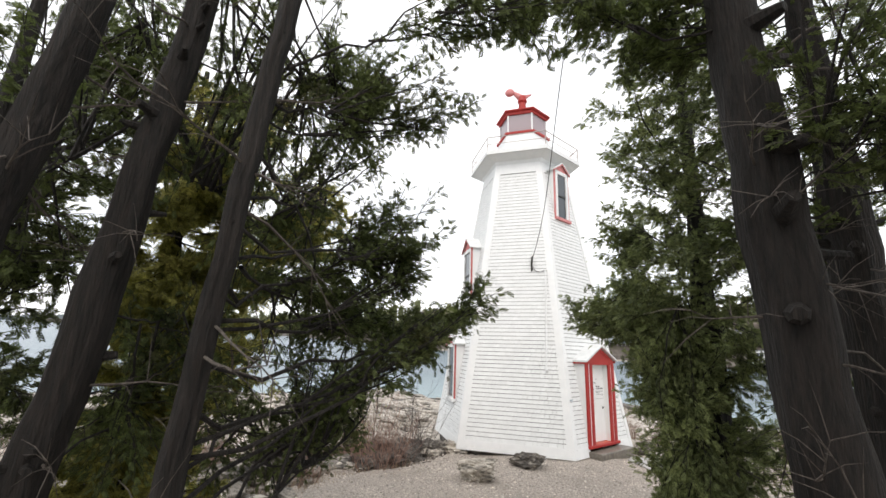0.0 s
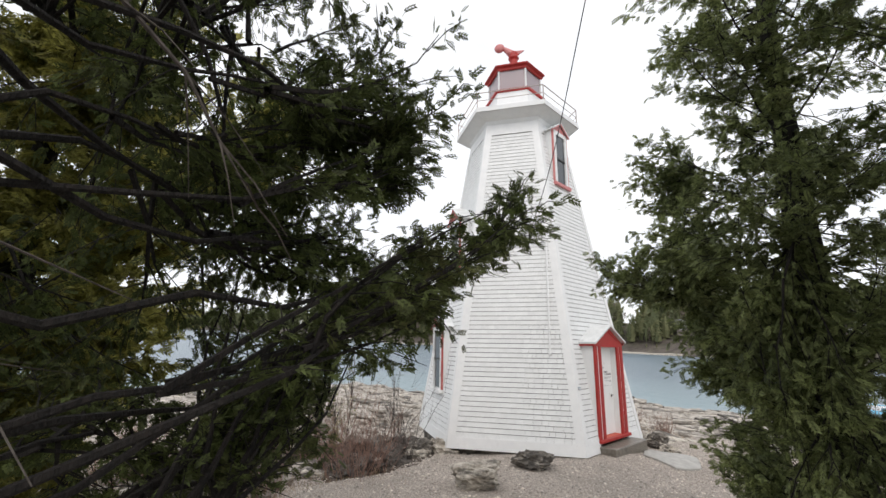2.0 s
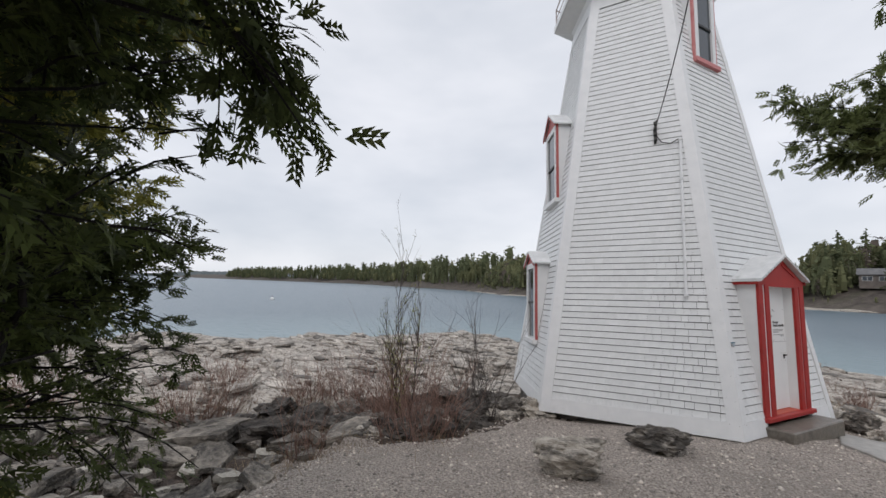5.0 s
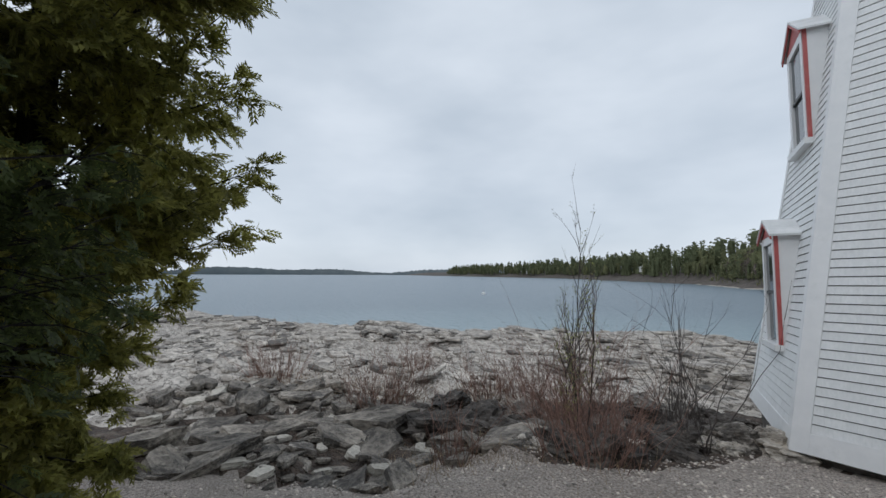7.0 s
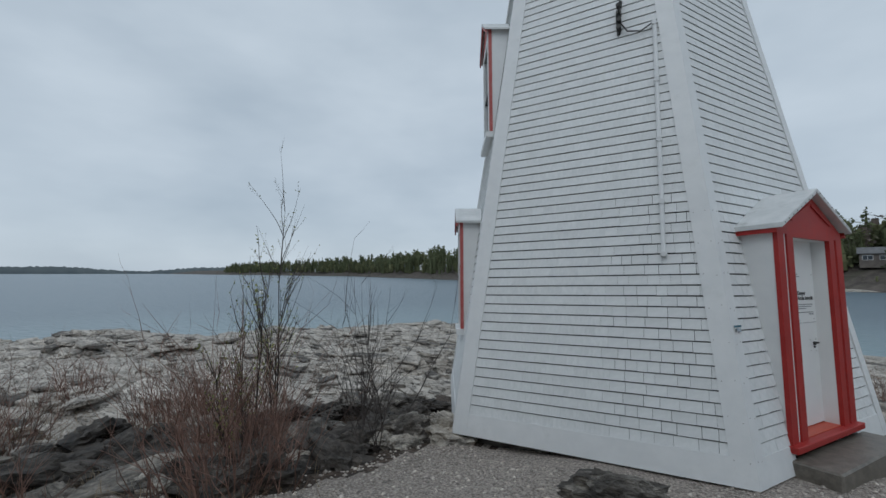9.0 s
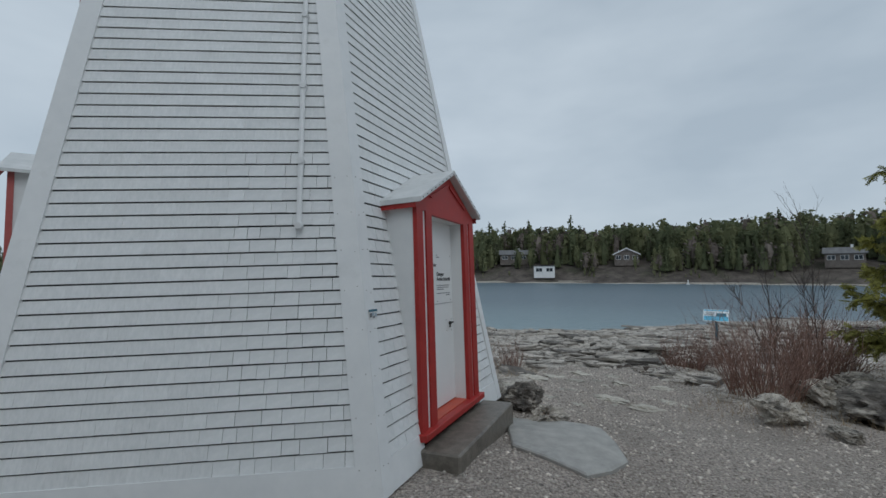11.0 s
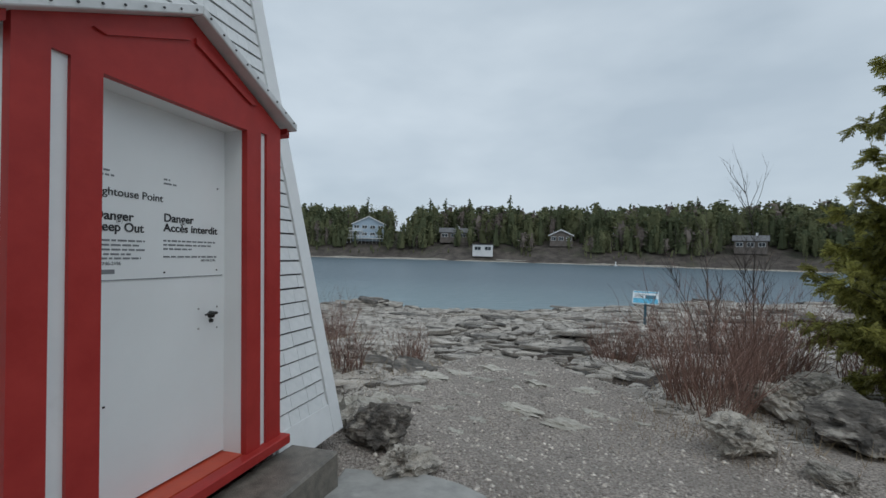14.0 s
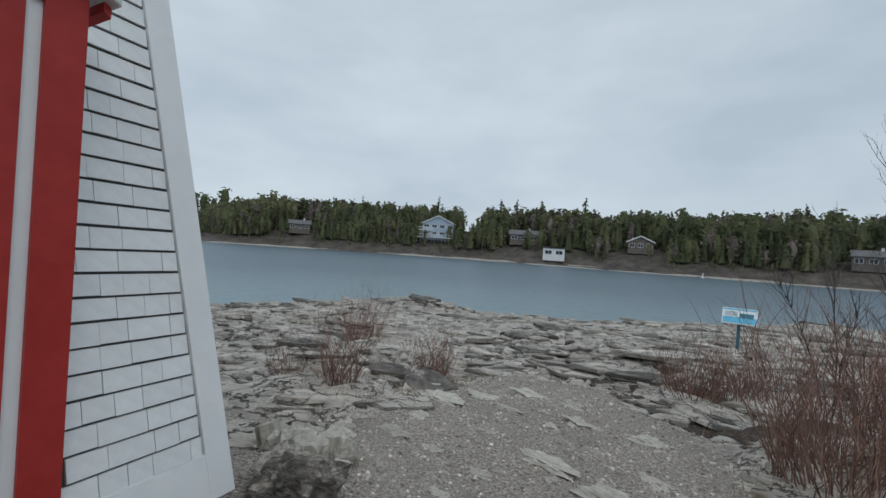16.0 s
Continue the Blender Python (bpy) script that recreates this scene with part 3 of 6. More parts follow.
# stone footing under the raised side
hex_ring("footing", DARKROCK, [(2.66, -0.75), (2.70, -0.02)], lighthouse)
RT = R0 - TAPER * WALL_TOP
hex_ring("soffit", WHITE, [(RT + 0.02, 8.06), (RT + 0.10, 8.24), (1.80, 8.355)], lighthouse, cap=False)
gallery = hex_ring("gallery", WHITE, [(1.30, 8.35), (1.829, 8.368), (1.829, 8.50), (1.0, 8.52)], lighthouse)
RAIL_R, RAIL_Z = 1.775, 8.962
corners_low, corners_top = hexagon(RAIL_R, 8.49), hexagon(RAIL_R, RAIL_Z)
for k in range(6):
    part("rail_post", tube([corners_low[k], corners_top[k]], [0.016, 0.016], 6), RAIL, gallery)
    j = (k + 1) % 6
    for f in (1.0, 0.5):
        a, b = corners_low[k].lerp(corners_top[k], f), corners_low[j].lerp(corners_top[j], f)
        part("handrail" if f == 1.0 else "mid_rail", tube([a, b], [0.015 if f == 1.0 else 0.010] * 2, 6), RAIL, gallery)
a, b = corners_low[5].lerp(corners_low[0], 0.72), corners_top[0]
part("rail_brace", tube([a, b], [0.010, 0.010], 6), RAIL, gallery)
hex_ring("lantern_base", WHITE, [(1.02, 8.50), (0.96, 8.98), (0.90, 9.02), (0.86, 9.40)], lighthouse)
hex_ring("lantern_sill", RED, [(0.86, 9.40), (0.92, 9.42), (0.92, 9.48), (0.82, 9.52)], lighthouse)
lantern = hex_ring("lantern_room", LANTERN_PANE, [(0.775, 9.52), (0.775, 10.16)], lighthouse, label="lantern room with drawn blinds behind its panes")
lo, hi = hexagon(0.785, 9.50), hexagon(0.785, 10.18)
for k in range(6):
    part("mullion", tube([lo[k], hi[k]], [0.028, 0.028], 6), WHITE, lantern)
hex_ring("lantern_frieze", RED, [(0.80, 10.14), (0.84, 10.16), (0.84, 10.27)], lighthouse, cap=False)
hex_ring("lantern_roof", RED, [(0.78, 10.22), (0.933, 10.262), (0.933, 10.295), (0.30, 10.62), (0.10, 10.70)], lighthouse, label="low red six-sided lantern roof")
vent = part("roof_vent", tube([(0, 0, 10.66), (0, 0, 10.95), (0, 0, 11.02), (0, 0, 11.22)], [0.15, 0.12, 0.17, 0.13], 12), RED, lighthouse)
bm = tube([(0.03, 0, 11.16), (-0.12, -0.02, 11.25), (-0.26, -0.05, 11.38), (-0.36, -0.07, 11.44)], [0.12, 0.11, 0.07, 0.05], 10)
part("vent_arm", bm, PINK, vent)
bm = bmesh.new()
bmesh.ops.create_uvsphere(bm, u_segments=14, v_segments=10, radius=0.165, matrix=Matrix.Translation((-0.43, -0.08, 11.42)) @ Matrix.Diagonal((1, 0.55, 0.95, 1)))
part("vent_ball", bm, PINK, vent, smooth=True)
bm = block(bmesh.new(), [(0.02, -0.03, 11.10), (0.10, -0.03, 11.12), (0.10, 0.03, 11.12), (0.02, 0.03, 11.10), (0.02, -0.02, 11.30), (0.34, -0.02, 11.27), (0.34, 0.02, 11.27), (0.02, 0.02, 11.30)])
part("vent_fin", bm, PINK, vent)


# ---- windows in gabled bays ----
def bay_window(th, c, front, z_sill, z_eave, z_apex, hw, faded):
    trim = PINK if faded else WORN_RED
    w = part("window", box(-hw, 0, 0, hw, 0.02, 0.02), BACKING, lighthouse, "tall sash window in a gabled white bay")
    w.matrix_basis = Matrix.Translation(on_face(th, c, front - 0.10, z_sill + 0.2)) @ Matrix.Rotation(radians(th + 90), 4, "Z")
    inv = w.matrix_basis.inverted()
    P = lambda t, n, z: inv @ on_face(th, c + t, n, z)

    def put(name, pts, mat, label="", bevel=0.0):
        return part(name, block(bmesh.new(), pts), mat, w, label, bevel=bevel)

    def bar(name, t0, t1, z0, z1, n0, n1, mat):
        return put(name, [P(t0, n0, z0), P(t1, n0, z0), P(t1, n1, z0), P(t0, n1, z0), P(t0, n0, z1), P(t1, n0, z1), P(t1, n1, z1), P(t0, n1, z1)], mat)
    inner = apothem(z_eave) - 0.08
    low = apothem(z_sill) - 0.02
    for s in (-1, 1):
        o, i = s * hw, s * (hw - 0.025)
        put("side_panel", [P(i, low - 0.03, z_sill), P(o, low - 0.03, z_sill), P(o, front, z_sill), P(i, front, z_sill), P(i, inner, z_eave), P(o, inner, z_eave), P(o, front, z_eave), P(i, front, z_eave)], WHITE)
        bar("edge_trim", s * (hw - 0.03), s * (hw + 0.012), z_sill + 0.02, z_eave, front - 0.03, front + 0.014, trim)
        bar("casing", s * (hw - 0.135), s * (hw - 0.03), z_sill + 0.03, z_eave - 0.02, front - 0.03, front + 0.022, WHITE)
    bar("head_casing", -hw + 0.03, hw - 0.03, z_eave - 0.12, z_eave, front - 0.03, front + 0.018, WHITE)
    gw, g0, g1 = hw - 0.135, z_sill + 0.09, z_eave - 0.12
    gm = (g0 + g1) / 2
    bar("lower_pane", -gw, gw, g0, gm, front - 0.035, front - 0.020, PANE)
    bar("upper_pane", -gw, gw, gm, g1, front - 0.025, front - 0.010, PANE)
    bar("meeting_rail", -gw, gw, gm - 0.022, gm + 0.022, front - 0.03, front + 0.004, METAL)
    bar("window_sill", -hw - 0.03, hw + 0.03, z_sill - 0.02, z_sill + 0.06, front - 0.06, front + 0.07, WHITE if not faded else PINK)
    part("pediment", prism([P(-hw - 0.02, front + 0.02, z_eave - 0.01), P(hw + 0.02, front + 0.02, z_eave - 0.01), P(0, front + 0.02, z_apex - 0.05)], inv.to_3x3() @ (on_face(th, 0, -1, 0)), 0.05), trim, w)
    back = apothem(z_apex) - 0.1
    for s in (-1, 1):
        e, x = s * (hw + 0.075), z_eave - 0.045
        put("roof_slope", [P(e, back - 0.0, x), P(0, back, z_apex), P(0, front + 0.075, z_apex), P(e, front + 0.075, x), P(e, back, x + 0.03), P(0, back, z_apex + 0.035), P(0, front + 0.075, z_apex + 0.035), P(e, front + 0.075, x + 0.03)], ROOFING)
        put("barge_board", [P(e * 0.985, front + 0.05, x - 0.045), P(0, front + 0.05, z_apex - 0.05), P(0, front + 0.07, z_apex - 0.05), P(e * 0.985, front + 0.07, x - 0.045),
                            P(e * 0.985, front + 0.05, x - 0.003), P(0, front + 0.05, z_apex - 0.003), P(0, front + 0.07, z_apex - 0.003), P(e * 0.985, front + 0.07, x - 0.003)], trim)
    return w


bay_window(-30, -0.04, 1.47, 6.30, 7.90, 8.15, 0.36, True)
bay_window(-150, 0.0, 2.33, 1.03, 2.62, 2.84, 0.45, False)
bay_window(-150, 0.0, 1.89, 3.86, 5.50, 5.84, 0.45, False)

# ---- door porch ----
PF, PC = 2.446, -0.03


def door_block(t0, t1, n0, n1, z0, z1, bm=None):
    return block(bm or bmesh.new(), [on_face(-30, t0, n0, z0), on_face(-30, t1, n0, z0), on_face(-30, t1, n1, z0), on_face(-30, t0, n1, z0),
                                     on_face(-30, t0, n0, z1), on_face(-30, t1, n0, z1), on_face(-30, t1, n1, z1), on_face(-30, t0, n1, z1)])


porch = part("porch", door_block(L + 0.01, L + 0.04, 1.9, PF - 0.02, 0.0, EAVE), WHITE, lighthouse, "gabled white porch framed in red round the door")
part("porch_side", door_block(R - 0.04, R - 0.01, 1.9, PF - 0.02, 0.0, EAVE), WHITE, porch)
for t0, t1, name, mat, d in ((L, -0.64, "outer_trim", RED, 0.0), (-0.64, -0.575, "inset_stripe", WHITE, -0.018), (-0.575, JL, "inner_trim", RED, 0.0),
                             (JR, 0.482, "inner_trim", RED, 0.0), (0.482, 0.535, "inset_stripe", WHITE, -0.018), (0.535, R, "outer_trim", RED, 0.0)):
    part(name, door_block(t0, t1, PF - 0.04, PF + d, SILL - 0.02, EAVE if name != "inset_stripe" else 2.16), mat, porch)
for t0, t1 in ((-0.64, -0.575), (0.482, 0.535)):
    part("stripe_cap", door_block(t0, t1, PF - 0.04, PF, 2.16, EAVE), RED, porch)
part("lintel", door_block(JL, JR, PF - 0.04, PF, HEAD, EAVE), RED, porch)
tri = [on_face(-30, L, PF - 0.002, EAVE), on_face(-30, R, PF - 0.002, EAVE), on_face(-30, PC, PF - 0.002, APEX)]
part("pediment", prism(tri, on_face(-30, 0, -1, 0), 0.04), RED, porch)
for s in (-1, 1):
    a, b, c, d = (PC + s * 0.42, 2.30), (PC + s * 0.02, 2.475), (PC + s * 0.02, 2.505), (PC + s * 0.47, 2.31)
    part("pediment_moulding", prism([on_face(-30, t, PF + 0.012, z) for t, z in (a, b, c, d)], on_face(-30, 0, -1, 0), 0.02), RED, porch)
DOOR_N = PF - 0.165
part("reveal", door_block(JR, JR + 0.03, DOOR_N, PF - 0.041, SILL, HEAD), DOOR_PAINT, porch)
part("reveal", door_block(JL - 0.03, JL, DOOR_N, PF - 0.041, SILL, HEAD), DOOR_PAINT, porch)
part("reveal_head", door_block(JL, JR, DOOR_N, PF - 0.041, HEAD, HEAD + 0.03), DOOR_PAINT, porch)
part("threshold", door_block(JL - 0.02, JR + 0.02, DOOR_N - 0.06, PF - 0.03, SILL - 0.03, SILL + 0.004), SILL_RED, porch)
part("door_sill", door_block(L - 0.04, R + 0.035, PF - 0.03, PF + 0.055, SILL - 0.06, SILL), RED, porch, bevel=0.006)
door = part("door", door_block(JL - 0.02, JR + 0.02, DOOR_N - 0.05, DOOR_N, SILL + 0.014, HEAD + 0.02), DOOR_PAINT, porch, "flat white door, shut, with printed warnings")
part("door_gap", door_block(JR + 0.002, JR + 0.010, DOOR_N - 0.01, DOOR_N + 0.003, SILL + 0.01, HEAD), INK, porch)
for z in (0.45, 0.70, 0.95, 1.25, 1.50, 1.75, 2.0):
    part("hinge_screw", door_block(JR + 0.001, JR + 0.012, DOOR_N, DOOR_N + 0.012, z, z + 0.016), METAL, porch)


def on_door(t, z, n=DOOR_N):
    return Matrix.Translation(on_face(-30, t, n, z)) @ Matrix.Rotation(radians(60), 4, "Z") @ Matrix.Rotation(radians(90), 4, "X")


def lettering(text, t, z, size, mat, bold=0.0, wide=1.0):
    cu = bpy.data.curves.new("lettering", "FONT")
    cu.body, cu.size, cu.extrude, cu.offset = text, size, 0.0008, bold
    cu.materials.append(mat)
    ob = new("lettering", cu)
    ob.parent = door
    ob.matrix_basis = on_door(t, z, DOOR_N + 0.0055) @ Matrix.Diagonal((wide, 1, 1, 1))
    return ob


panel_edge = part("panel_edge", door_block(JL - 0.015, JR - 0.022, DOOR_N, DOOR_N + 0.0035, 1.285, 2.05), DOOR_PAINT, door)
part("panel_seam", door_block(JL - 0.015, JR - 0.022, DOOR_N, DOOR_N + 0.005, 1.281, 1.285), GREYINK, door)
lettering("Lightouse Point", -0.381, 1.668, 0.052, INK, 0.0002, 1.026)
lettering("Danger", -0.381, 1.558, 0.059, INK, 0.0011, 1.033)
lettering("Keep Out", -0.381, 1.507, 0.059, INK, 0.0011, 0.973)
lettering("Danger", -0.042, 1.571, 0.059, INK, 0.0011, 1.033)
lettering("Accès interdit", -0.042, 1.521, 0.057, INK, 0.0010, 1.073)
for t0, widths, z in ((-0.381, (0.24, 0.21, 0.24, 0.17), 1.460), (-0.381, (0.22,), 1.378), (-0.041, (0.33, 0.30, 0.17), 1.468), (-0.041, (0.34,), 1.386), (-0.381, (0.07, 0.09), 1.775), (-0.041, (0.035, 0.075), 1.782)):
    for k, w in enumerate(widths):
        x, end = t0, t0 + w
        while x < end:
            step_w = rng.uniform(0.014, 0.045)
            part("print_line", door_block(x, min(x + step_w, end), DOOR_N, DOOR_N + 0.0052, z - k * 0.021, z - k * 0.021 + 0.0085), GREYINK, door)
            x += step_w + 0.008
lettering("705-746-2196", -0.381, 1.352, 0.022, GREYINK)
lettering("705-746-2196", 0.19, 1.364, 0.018, GREYINK)
part("print_mark", door_block(-0.381, -0.285, DOOR_N, DOOR_N + 0.005, 1.312, 1.332), GREYINK, door)
for t, z in ((-0.04, 1.306), (0.298, 1.311), (0.303, 1.785), (-0.33, 0.72)):
    part("screw", door_block(t, t + 0.008, DOOR_N, DOOR_N + 0.007, z, z + 0.008), METAL, door)
handle = part("door_handle", tube([on_face(-30, 0.263, DOOR_N, 1.060), on_face(-30, 0.263, DOOR_N + 0.018, 1.060)], [0.021, 0.019], 12), METAL, door, "dark lever handle")
part("lever", tube([on_face(-30, 0.263, DOOR_N + 0.01, 1.070), on_face(-30, 0.263, DOOR_N + 0.045, 1.070), on_face(-30, 0.223, DOOR_N + 0.05, 1.070), on_face(-30, 0.183, DOOR_N + 0.045, 1.068)], [0.008, 0.008, 0.007, 0.005], 8), METAL, handle)
part("keyhole", tube([on_face(-30, 0.264, DOOR_N, 1.025), on_face(-30, 0.264, DOOR_N + 0.012, 1.025)], [0.012, 0.011], 10), METAL, handle)
for t, z in ((0.18, 1.10), (0.18, 0.99), (0.31, 1.10), (0.31, 0.98)):
    part("screw", tube([on_face(-30, t, DOOR_N, z), on_face(-30, t, DOOR_N + 0.004, z)], [0.006, 0.005], 8), SLAB, door)
for s in (-1, 1):
    e, x = (-0.825, EAVE - 0.035) if s < 0 else (0.745, EAVE - 0.005)
    n0, n1 = 1.75, PF + 0.075
    pts = lambda dz: [on_face(-30, e, n0, x + dz), on_face(-30, PC, n0, APEX + 0.005 + dz), on_face(-30, PC, n1, APEX + 0.005 + dz), on_face(-30, e, n1, x + dz)]
    part("roof_slope", block(bmesh.new(), pts(0.0) + pts(0.05)), ROOFING, porch, bevel=0.005)
    part("eave_trim", block(bmesh.new(), [on_face(-30, e * 0.985, n0, x - 0.04), on_face(-30, e * 0.95, n0, x - 0.02), on_face(-30, e * 0.95, PF + 0.02, x - 0.02), on_face(-30, e * 0.985, PF + 0.02, x - 0.04),
                                          on_face(-30, e * 0.985, n0, x + 0.002), on_face(-30, e * 0.95, n0, x + 0.02), on_face(-30, e * 0.95, PF + 0.02, x + 0.02), on_face(-30, e * 0.985, PF + 0.02, x + 0.002)]), RED, porch)
    for k in range(9):
        f = (k + 0.5) / 9
        p = on_face(-30, e + (PC - e) * f, n1 + 0.004, x + 0.025 + (APEX - x) * f)
        part("roof_nail", tube([p, p + on_face(-30, 0, 0.004, 0)], [0.006, 0.006], 6), METAL, porch)

# conduit, cable bracket and plaque on the shingles
conduit = part("conduit", tube([on_face(-90, 0.80, apothem(z) + 0.04, z) for z in (1.98, 2.6, 3.4, 4.2, 4.62)], [0.022] * 5, 8), WHITE, lighthouse, "white painted conduit clipped to the shingles")
for z in (1.98, 2.52, 3.2, 3.9, 4.62):
    part("conduit_clip", tube([on_face(-90, 0.80, apothem(z) + 0.015, z), on_face(-90, 0.80, apothem(z) + 0.075, z)], [0.033, 0.028], 8), WHITE, conduit)
bracket_at = on_face(-90, 0.42, apothem(4.86) + 0.05, 4.86)
bracket = part("cable_bracket", tube([on_face(-90, 0.42, apothem(4.6) + 0.02, 4.6), bracket_at, on_face(-90, 0.45, apothem(5.05) + 0.02, 5.05)], [0.02, 0.028, 0.018], 6), METAL, lighthouse)
for k in range(4):
    z = 4.66 + 0.1 * k
    part("insulator", tube([on_face(-90, 0.43, apothem(z) + 0.02, z), on_face(-90, 0.43, apothem(z) + 0.09, z + 0.02)], [0.024, 0.03], 8), METAL, bracket)
part("cable_tail", tube([on_face(-90, 0.44, apothem(4.75) + 0.05, 4.75), on_face(-90, 0.52, apothem(4.6) + 0.06, 4.60), on_face(-90, 0.66, apothem(4.56) + 0.05, 4.56), on_face(-90, 0.79, apothem(4.62) + 0.05, 4.63)], [0.009] * 4, 5), CABLE, bracket)
plaque = part("plaque", door_block(-1.28, -1.17, apothem(1.27) + 0.024, apothem(1.27) + 0.034, 1.23, 1.31), FAR_WHITE, lighthouse, "small white printed plaque")
for t0, t1, z0, z1, ink in ((-1.28, -1.17, 1.292, 1.31, SIGN_DARK), (-1.272, -1.245, 1.25, 1.282, GREYINK), (-1.24, -1.215, 1.262, 1.284, BLUE_WALL), (-1.232, -1.205, 1.242, 1.258, GREYINK), (-1.20, -1.18, 1.25, 1.28, BLUE_WALL)):
    part("plaque_print", door_block(t0, t1, apothem(1.27) + 0.03, apothem(1.27) + 0.0365, z0, z1), ink, plaque)

lean = lighthouse.matrix_world
# the overhead cable from the trees to the bracket
start = lean @ bracket_at
end = Vector((2.9, -14.5, 9.6))
pts = []
for k in range(25):
    f = k / 24
    p = start.lerp(end, f)
    p.z -= 1.1 * 4 * f * (1 - f) * 0.35
    p.x += 0.06 * math.sin(9 * f)
    pts.append(p)
cable = part("overhead_cable", tube(pts, [0.008] * 25, 5), CABLE)
tagged(cable, "thin black overhead cable running to the tower bracket", "cable")

# step and slab
stp = part("door_step", door_block(-0.82, 0.80, 2.425, 2.80, -0.22, 0.12), CONCRETE, bevel=0.015)
stp.matrix_basis = lean
tagged(stp, "dark wet concrete doorstep below the red sill", "step")


def build_slab():
    outline = [(2.60, -1.50), (2.70, -0.95), (2.87, -0.38), (3.15, -0.50), (3.45, -0.64), (3.62, -0.82), (3.74, -1.00), (3.69, -1.38), (3.62, -1.74), (3.38, -1.90), (3.10, -2.02), (2.84, -1.76)]
    bm = bmesh.new()
    level = lambda x, y: max(float(terrain(x, y, False)), ground_z(x, y))
    c = bm.verts.new((3.15, -1.2, level(3.15, -1.2) + 0.045))
    rings = []
    for f, lift in ((0.5, 0.045), (0.97, 0.040), (1.0, 0.028), (1.0, -0.25)):
        rings.append([bm.verts.new((3.15 + (x - 3.15) * f, -1.2 + (y + 1.2) * f, level(3.15 + (x - 3.15) * f, -1.2 + (y + 1.2) * f) + lift)) for x, y in outline])
    n = len(outline)
    for i in range(n):
        j = (i + 1) % n
        bm.faces.new((c, rings[0][i], rings[0][j]))
        for p, q in zip(rings, rings[1:]):
            bm.faces.new((p[i], q[i], q[j], p[j]))
    bm.faces.new(rings[-1])
    tagged(part("concrete_slab", bm, SLAB), "pale concrete slab set in gravel by the step", "slab")


build_slab()


# ---- rocks ----
def boulder_mesh(name, seed, mat, cuts=4, pitted=0.22, flat=1.0):
    """A broken, pitted boulder about one metre across, standing on z = 0."""
    bm = bmesh.new()
    bmesh.ops.create_icosphere(bm, subdivisions=cuts, radius=0.5)
    r = random.Random(seed)
    planes = [(Vector((r.gauss(0, 1), r.gauss(0, 1), r.gauss(0, 0.8))).normalized(), r.uniform(0.27, 0.42)) for _ in range(9)]
    off = Vector((r.uniform(0, 50), r.uniform(0, 50), r.uniform(0, 50)))
    for v in bm.verts:
        for n, d in planes:
            k = v.co.dot(n) - d
            if k > 0:
                v.co -= n * k * 0.9
        p = v.co * 3.2 + off
        v.co += v.co.normalized() * (pitted * 0.5 * noise.fractal(p, 1.0, 2.0, 3) - pitted * 0.45 * max(0.0, noise.noise(p * 2.6)) + pitted * 0.22 * noise.noise(p * 6.0) + pitted * 0.30 * (0.25 - abs(noise.noise(p * 4.1))) + pitted * 0.12 * noise.noise(p * 11.0))
        v.co.z *= flat
    low = min(v.co.z for v in bm.verts)
    for v in bm.verts:
        v.co.z -= low + 0.06
    me = bpy.data.meshes.new(name)
    bm.to_mesh(me)
    bm.free()
    me.materials.append(mat)
    return me


def slab_mesh(name, seed, mat, fine=True, rough=0.055):
    """A flat broken plate about one metre across with ragged rim and uneven top."""
    r = random.Random(seed)
    n = r.randint(4, 6)
    angles = sorted(2 * math.pi * (k + r.uniform(-0.32, 0.32)) / n for k in range(n))
    rim = [(0.5 * r.uniform(0.62, 1.15) * math.cos(a), 0.38 * r.uniform(0.62, 1.15) * math.sin(a)) for a in angles]
    h = r.uniform(0.15, 0.30)
    bm = bmesh.new()
    v0 = [bm.verts.new((x * r.uniform(0.9, 1.05), y * r.uniform(0.9, 1.05), 0)) for x, y in rim]
    v1 = [bm.verts.new((x * r.uniform(0.95, 1.08), y * r.uniform(0.95, 1.08), h * 0.5)) for x, y in rim]
    v2 = [bm.verts.new((x * r.uniform(0.93, 1.0), y * r.uniform(0.93, 1.0), h + r.uniform(-0.025, 0.025))) for x, y in rim]
    c = bm.verts.new((0, 0, h + r.uniform(-0.01, 0.03)))
    for i in range(n):
        j = (i + 1) % n
        bm.faces.new((v0[i], v0[j], v1[j], v1[i])), bm.faces.new((v1[i], v1[j], v2[j], v2[i])), bm.faces.new((v2[i], v2[j], c))
    bm.faces.new(v0[::-1])
    if fine:
        bmesh.ops.subdivide_edges(bm, edges=bm.edges[:], cuts=2 if rough > 0.05 else 1, use_grid_fill=True)
    off = Vector((r.uniform(0, 50), r.uniform(0, 50), 0))
    for v in bm.verts:
        v.co += (rough if fine else 0.02) * (noise.noise_vector(v.co * 6 + off) * 0.7 + noise.noise_vector(v.co * 17 + off) * 0.45)
    bmesh.ops.recalc_face_normals(bm, faces=bm.faces[:])
    me = bpy.data.meshes.new(name)
    bm.to_mesh(me)
    bm.free()
    me.materials.append(mat)
    return me


def set_rock(name, me, x, y, size, turn, label, category, group="", sink=0.03, tilt=(0, 0), wide=(1, 1, 1)):
    ob = new(name, me)
    z = ground_z(x, y) - sink
    ob.matrix_world = Matrix.Translation((x, y, z)) @ Euler((radians(tilt[0]), radians(tilt[1]), radians(turn))).to_matrix().to_4x4() @ Matrix.Diagonal((size * wide[0], size * wide[1], size * wide[2], 1))
    return tagged(ob, label, category, group)


